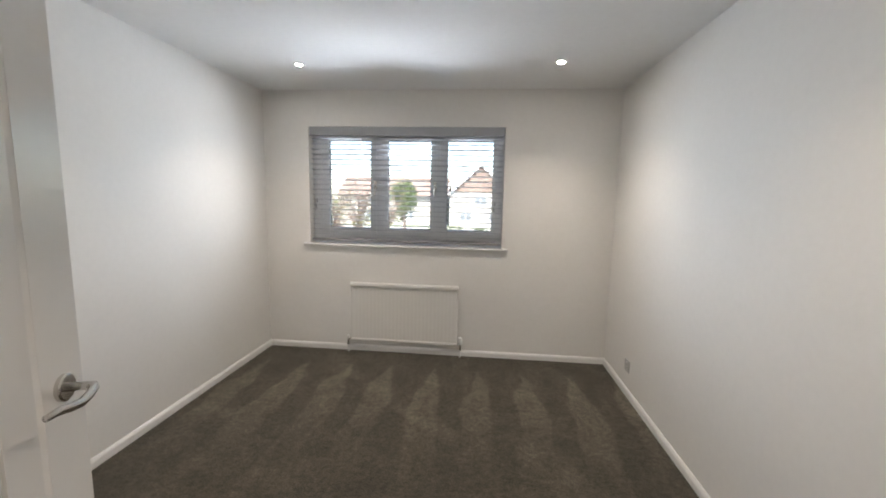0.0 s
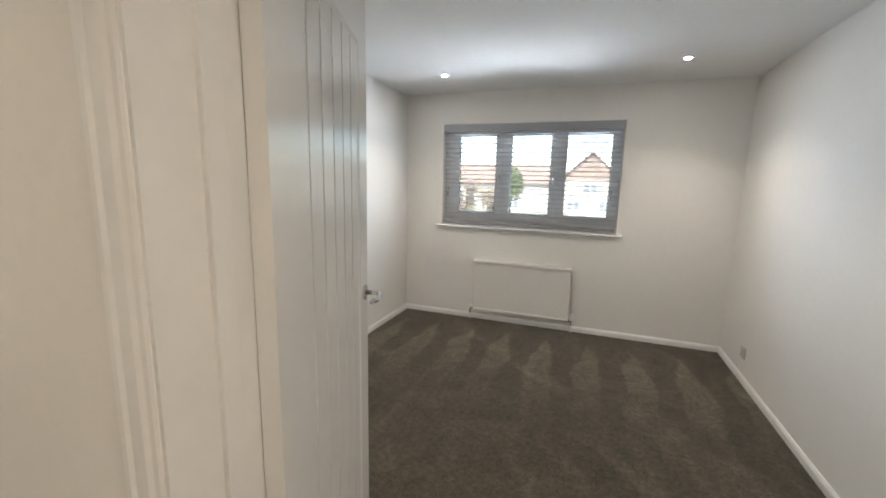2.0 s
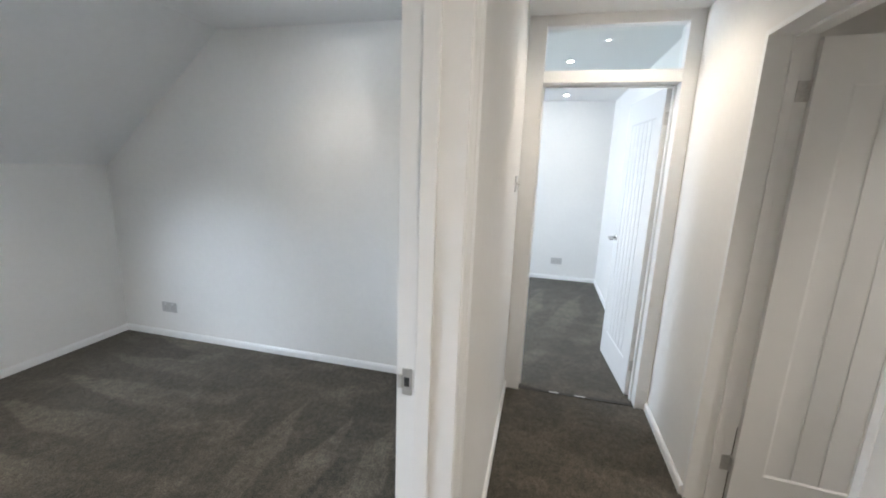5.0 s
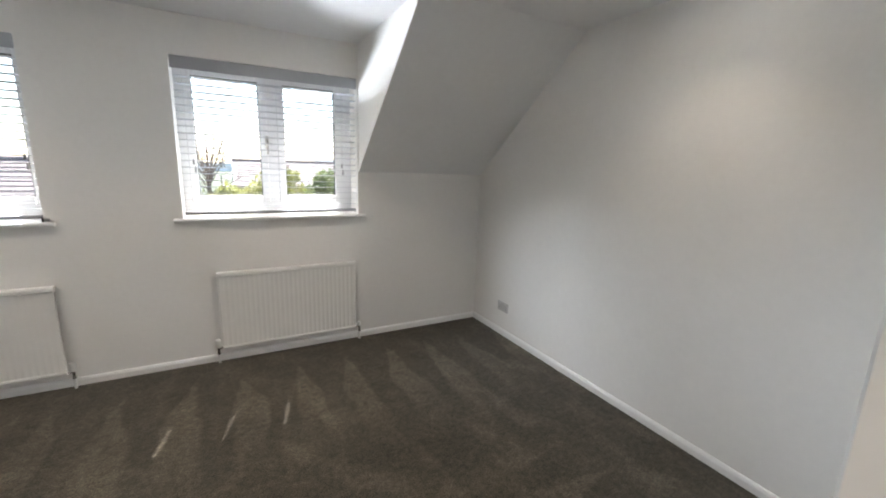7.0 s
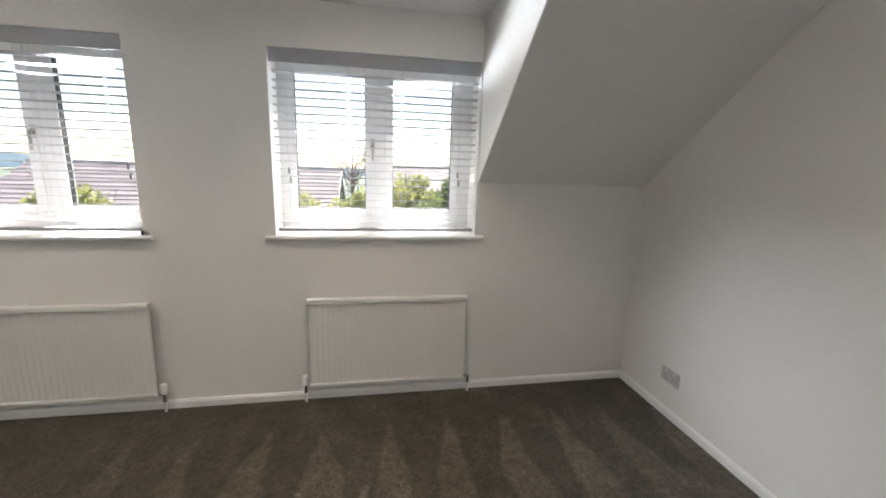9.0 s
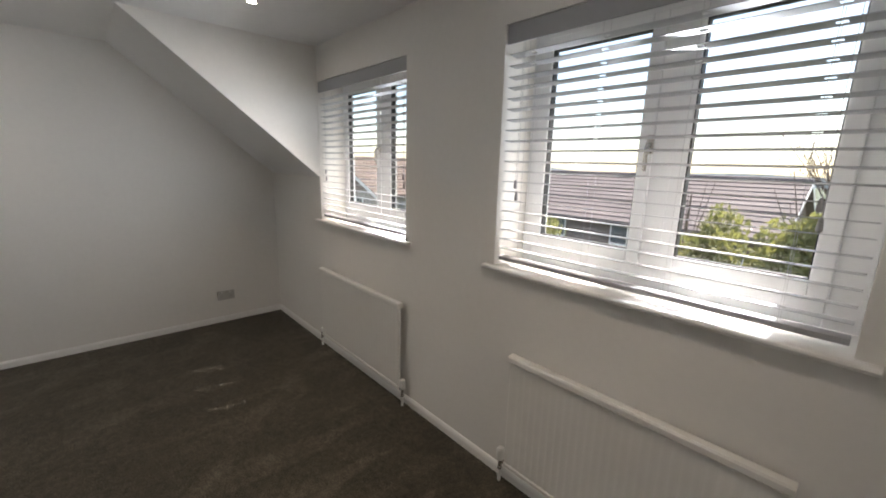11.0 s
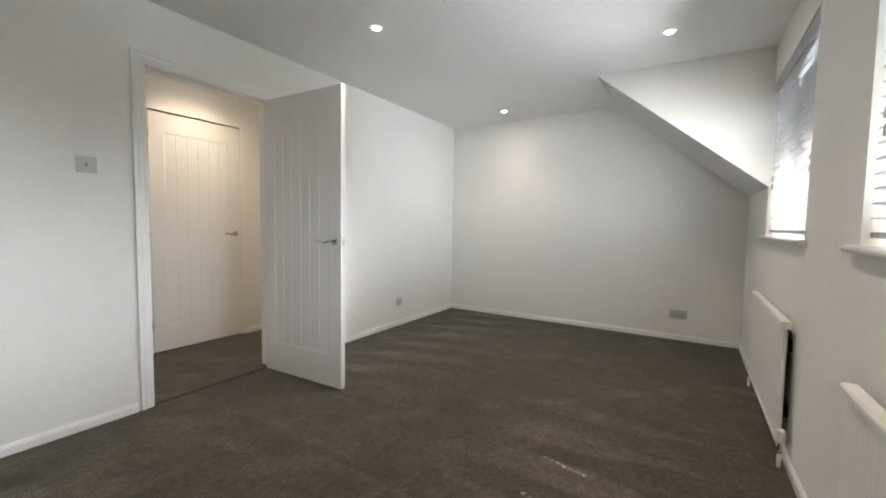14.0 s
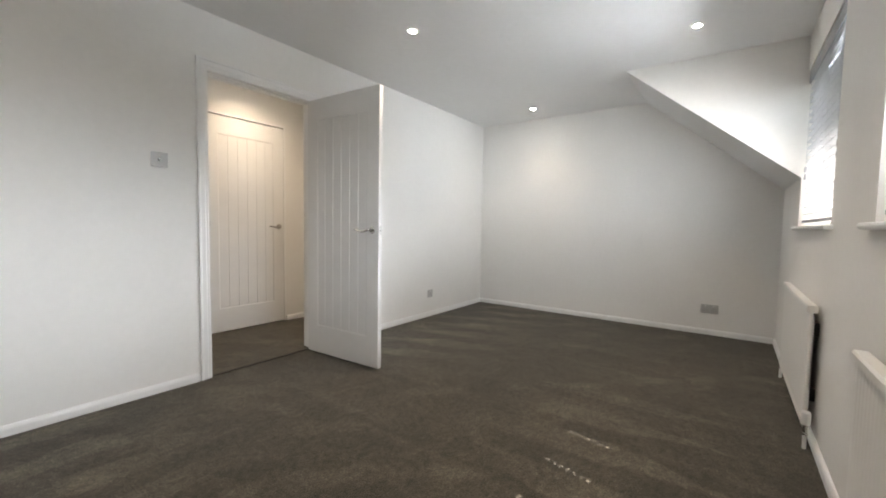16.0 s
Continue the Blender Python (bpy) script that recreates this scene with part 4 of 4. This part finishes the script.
# ---- outdoors ----
GZ = -2.75
bm = bmesh.new()
for x0, x1, y0, y1 in ((-400, 400, -400, 400),):
    bm.faces.new([bm.verts.new(p) for p in ((x0, y0, GZ), (x1, y0, GZ), (x1, y1, GZ), (x0, y1, GZ))])
structure("ground", bm, M_GRASS, "green lawns round the houses", "ground")
bm = bmesh.new()
box(bm, -120, 120, 14.5, 20.5, GZ - 0.1, GZ + 0.01)
structure("road", bm, M_ROAD, "grey asphalt road in front of the house", "road")
bm = bmesh.new()
box(bm, -120, 120, 12.6, 14.5, GZ - 0.1, GZ + 0.11)
box(bm, -120, 120, 20.5, 22.6, GZ - 0.1, GZ + 0.11)
box(bm, -60, 60, 41.0, 55.0, GZ - 0.1, GZ + 0.06)
structure("pavement", bm, M_CONC, "pale concrete pavement with kerbs", "pavement")
bm = bmesh.new()
box(bm, -2.0, 3.4, 5.2, 12.6, GZ - 0.1, GZ + 0.03)
structure("driveway", bm, M_CONC, "pale concrete driveway", "driveway")


def house(name, cx, cy, lx, ly, wall_h, ridge_h, along, wall_mat, roof_mat, label, openings=(), chimney=None):
    """A pitched-roof house on the ground; along is the axis of its ridge. openings: (side, offset, bottom, width, height)."""
    root = empty(name, pose(cx, cy, GZ), label, "house")
    a, b = lx / 2, ly / 2
    bm = bmesh.new()
    box(bm, -a, a, -b, b, 0, wall_h)
    if along == "x":
        prism(bm, [(-b, wall_h), (b, wall_h), (0, ridge_h - 0.15)], "x", -a, a)
    else:
        gb = bmesh.new()
        prism(gb, [(-a, wall_h), (a, wall_h), (0, ridge_h - 0.15)], "y", -b - 0.02, b + 0.02)
        part("gable", gb, roof_mat, root, "brown tile-hung gable")
    part("wall", bm, wall_mat, root)
    half = b if along == "x" else a
    long_half = (a if along == "x" else b) + 0.3
    slope = (ridge_h - wall_h) / half
    for s in (-1, 1):
        bm = bmesh.new()
        ov = half + 0.4
        prof = [(0, ridge_h), (s * ov, ridge_h - ov * slope), (s * ov, ridge_h - ov * slope - 0.14), (0, ridge_h - 0.14)]
        prism(bm, prof, along, -long_half, long_half)
        n = int(ov / 0.34)
        for i in range(n):
            d0, d1 = i * ov / n, (i + 1) * ov / n
            pr = [(s * d0, ridge_h - d0 * slope + 0.004), (s * d1, ridge_h - d1 * slope + 0.045), (s * d1, ridge_h - d1 * slope + 0.004)]
            prism(bm, pr, along, -long_half, long_half)
        part("roof", bm, roof_mat, root, "tiled roof slope")
    bm = bmesh.new()
    if along == "x":
        tube(bm, [(-long_half, 0, ridge_h + 0.02), (long_half, 0, ridge_h + 0.02)], 0.13, 8)
    else:
        tube(bm, [(0, -long_half, ridge_h + 0.02), (0, long_half, ridge_h + 0.02)], 0.13, 8)
    part("ridge", bm, roof_mat, root)
    ends = (-1, 1)
    for e in ends:
        for s in (-1, 1):
            bm = bmesh.new()
            ov = half + 0.4
            prof = [(0, ridge_h - 0.02), (s * ov, ridge_h - ov * slope - 0.02), (s * ov, ridge_h - ov * slope - 0.22), (0, ridge_h - 0.22)]
            prism(bm, prof, along, e * (long_half + 0.003), e * (long_half + 0.03))
            part("barge_board", bm, M_UPVC, root, "white barge board")
    for side, off, z, w, h in openings:
        bm = bmesh.new()
        fr = bmesh.new()
        nx, ny = {"n": (0, 1), "s": (0, -1), "e": (1, 0), "w": (-1, 0)}[side]
        def slab(bmm, lo, hi, za, zb, d):
            if ny:
                y = ny * b
                box(bmm, off + lo, off + hi, min(y, y + ny * d), max(y, y + ny * d), za, zb)
            else:
                x = nx * a
                box(bmm, min(x, x + nx * d), max(x, x + nx * d), off + lo, off + hi, za, zb)
        slab(bm, -w / 2, w / 2, z, z + h, 0.03)
        win = part("window", bm, M_PANE_FAR, root)
        for lo, hi, za, zb in ((-w / 2 - 0.06, -w / 2, z - 0.06, z + h + 0.06), (w / 2, w / 2 + 0.06, z - 0.06, z + h + 0.06), (-w / 2, w / 2, z - 0.08, z), (-w / 2, w / 2, z + h, z + h + 0.06), (-0.035, 0.035, z, z + h)):
            slab(fr, lo, hi, za, zb, 0.06)
        part("window_frame", fr, M_UPVC, win, "white window frame")
    if chimney:
        bm = bmesh.new()
        px, py = chimney
        box(bm, px - 0.35, px + 0.35, py - 0.3, py + 0.3, wall_h, ridge_h + 0.9, 0.02)
        box(bm, px - 0.42, px + 0.42, py - 0.37, py + 0.37, ridge_h + 0.75, ridge_h + 0.9)
        tube(bm, [(px, py, ridge_h + 0.9), (px, py, ridge_h + 1.2)], [0.14, 0.11], 10)
        part("chimney", bm, M_BRICK, root)
    return root


house("house", 8.0, -25.0, 15.0, 8.0, 2.0, 3.95, "x", M_BRICK, M_ROOF, "low brick bungalow with a mauve-brown tiled roof", [("n", -5.5, 0.7, 2.2, 1.0), ("n", -2.0, 0.7, 1.6, 1.0), ("n", 2.5, 0.7, 2.2, 1.0), ("n", 5.8, 0.7, 1.6, 1.0)])
house("house", -6.5, -38.0, 9.0, 8.0, 2.5, 4.2, "x", M_BRICK, M_ROOF, "brick bungalow with a brown tiled roof", [("n", -2, 1.0, 1.8, 1.1), ("n", 2, 1.0, 1.8, 1.1)])
house("house", 22.0, -19.0, 8.5, 9.0, 2.6, 4.5, "y", M_RENDER, M_ROOF_RED, "pale rendered bungalow with an orange-brown tiled roof", [("n", -1.8, 1.0, 1.6, 1.1), ("n", 1.8, 1.0, 1.6, 1.1), ("w", 0, 1.0, 1.8, 1.1)])
house("house", 38.0, -30.0, 14.0, 8.0, 2.6, 4.6, "x", M_BRICK, M_ROOF, "brick bungalow with a brown tiled roof", [("n", -3, 1.0, 1.8, 1.1), ("n", 3, 1.0, 1.8, 1.1)])
house("house", 0.6, 62.0, 8.6, 9.0, 4.9, 8.8, "y", M_RENDER, M_ROOF_RED, "two-storey pale house with a brown tiled gable", [("s", -2.0, 0.9, 1.6, 1.2), ("s", 2.0, 0.9, 1.6, 1.2), ("s", 0, 3.2, 1.8, 1.2)])
house("house", -12.5, 64.0, 16.0, 8.0, 4.6, 7.0, "x", M_RENDER, M_ROOF_RED, "two-storey pale house with a brown tiled roof", [("s", -4, 0.9, 1.6, 1.2), ("s", 2.5, 0.9, 1.6, 1.2), ("s", -4, 3.1, 1.6, 1.1), ("s", 2.5, 3.1, 1.6, 1.1)])


def leaf_cloud(bm, centre, radii, count, size, rnd, clumps=9):
    """Small leaf blades gathered in uneven clumps inside an ellipsoid."""
    heads = []
    for _ in range(clumps):
        v = Vector((rnd.gauss(0, 1), rnd.gauss(0, 1), rnd.gauss(0, 1))).normalized() * rnd.uniform(0.35, 0.8)
        heads.append((v, rnd.uniform(0.28, 0.5)))
    for _ in range(count):
        h, r = rnd.choice(heads)
        v = h + Vector((rnd.gauss(0, 1), rnd.gauss(0, 1), rnd.gauss(0, 1))).normalized() * r * rnd.uniform(0.5, 1.05)
        p = Vector(centre) + Vector((v.x * radii[0], v.y * radii[1], v.z * radii[2]))
        e = Euler((rnd.uniform(0, 6.3), rnd.uniform(0, 6.3), rnd.uniform(0, 6.3))).to_matrix()
        s = size * rnd.uniform(0.6, 1.3)
        bm.faces.new([bm.verts.new(p + e @ Vector(q)) for q in ((-s, 0, 0), (0, -s * 0.45, s * 0.12), (s, 0, 0), (0, s * 0.45, s * 0.12))])


def tree(name, x, y, height, radii, mat, label, seed, leaves=1600, size=0.13, bare=False):
    rnd = random.Random(seed)
    root = empty(name, pose(x, y, GZ), label, "tree" if name == "tree" else "bush")
    bm = bmesh.new()
    th = height - radii[2] * (1.0 if not bare else 1.3)
    tube(bm, [(0, 0, -0.1), (0.05, 0.02, th * 0.5), (0.02, -0.04, th), (0.0, 0.0, th + radii[2])], [0.05 * height * 0.5, 0.04 * height * 0.5, 0.03 * height * 0.5, 0.015], 9)
    for i in range(26 if bare else 9):
        a = rnd.uniform(0, 6.3)
        z = th * rnd.uniform(0.55, 1.0)
        up = rnd.uniform(0.5, 1.6) * radii[2]
        ex, ey = math.cos(a) * radii[0] * rnd.uniform(0.4, 0.95), math.sin(a) * radii[1] * rnd.uniform(0.4, 0.95)
        tube(bm, [(0, 0, z), (ex * 0.45, ey * 0.45, z + up * 0.4), (ex, ey, z + up)], [0.012 * height * 0.5, 0.008 * height * 0.5, 0.008], 6)
        if bare:
            for _ in range(5):
                f = rnd.uniform(0.4, 0.95)
                b2 = (ex * f + rnd.gauss(0, 0.4), ey * f + rnd.gauss(0, 0.4), z + up * f + rnd.uniform(0.2, 0.9))
                tube(bm, [(ex * f, ey * f, z + up * f), b2], [0.018, 0.006], 5)
    part("trunk", bm, M_BARK, root)
    bm = bmesh.new()
    leaf_cloud(bm, (0, 0, height - radii[2]), radii, leaves if not bare else leaves // 5, size, rnd, 14)
    part("crown", bm, mat, root)
    return root


tree("bush", 1.5, -14.0, 3.75, (1.3, 1.2, 1.8), M_LEAF_Y, "rounded yellow-green conifer in a garden", 1, 6500, 0.10)
tree("bush", -1.05, -14.3, 3.75, (1.35, 1.2, 1.8), M_LEAF_Y, "rounded yellow-green conifer in a garden", 2, 6500, 0.10)
tree("bush", 6.8, -14.0, 3.5, (1.7, 1.3, 1.7), M_LEAF_Y, "rounded yellow-green conifer in a garden", 3, 6500, 0.11)
tree("tree", -0.2, -31.0, 6.6, (3.2, 2.6, 2.4), M_BARK, "bare branching tree behind the roofs", 4, 900, 0.09, True)
tree("tree", -5.0, -19.0, 3.8, (1.8, 1.5, 1.5), M_LEAF, "small green garden tree", 5, 3000, 0.13)
tree("tree", -3.2, -21.0, 4.1, (1.6, 1.5, 1.5), M_LEAF_Y, "small green garden tree", 6, 3000, 0.13)
tree("tree", -7.6, -22.0, 4.3, (1.9, 1.5, 1.7), M_LEAF, "small green garden tree", 7, 3000, 0.13)
tree("tree", -4.8, 30.0, 5.9, (1.1, 1.0, 1.8), M_LEAF, "green street tree across the road", 8, 2400, 0.13)
for i, (hx, hy) in enumerate(((-6.6, 21.0), (-5.2, 20.6), (-7.8, 21.4), (-4.2, 21.8))):
    tree("tree", hx, hy, 4.6 + 0.25 * (i % 3), (0.9, 0.7, 1.3), M_LEAF_Y, "straggly half-bare garden tree", 20 + i, 900, 0.07, True)
for i, (hx, hy) in enumerate(((4.0, 39.0), (7.2, 39.0), (-2.5, 39.2), (1.0, 39.1))):
    tree("bush", hx, hy, 1.7, (1.8, 0.7, 0.8), M_LEAF, "low green hedge across the road", 30 + i, 1200, 0.1)
# dark clipped hedge between the back gardens
rnd = random.Random(77)
bm = bmesh.new()
for i in range(7000):
    p = Vector((rnd.uniform(-9, 12), -13.2 + rnd.uniform(-0.45, 0.45), GZ + rnd.uniform(0, 1.75)))
    e = Euler((rnd.uniform(0, 6.3), rnd.uniform(0, 6.3), rnd.uniform(0, 6.3))).to_matrix()
    s = 0.11 * rnd.uniform(0.6, 1.3)
    bm.faces.new([bm.verts.new(p + e @ Vector(q)) for q in ((-s, 0, 0), (0, -s * 0.45, s * 0.1), (s, 0, 0), (0, s * 0.45, s * 0.1))])
tagged(new("hedge", finish(bm, "hedge", M_LEAF_D)), "dark green clipped garden hedge", "hedge", "", "stuff")
# far wooded rise, its distance haze painted as pale grey-blue
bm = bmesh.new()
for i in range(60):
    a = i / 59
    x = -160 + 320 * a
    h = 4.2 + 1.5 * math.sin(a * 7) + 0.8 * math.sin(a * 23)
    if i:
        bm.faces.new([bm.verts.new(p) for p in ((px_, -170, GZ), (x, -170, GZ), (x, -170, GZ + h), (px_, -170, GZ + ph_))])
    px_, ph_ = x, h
structure("backdrop", bm, M_FAR, "distant wooded rise with haze painted into its pale colour", "hill")
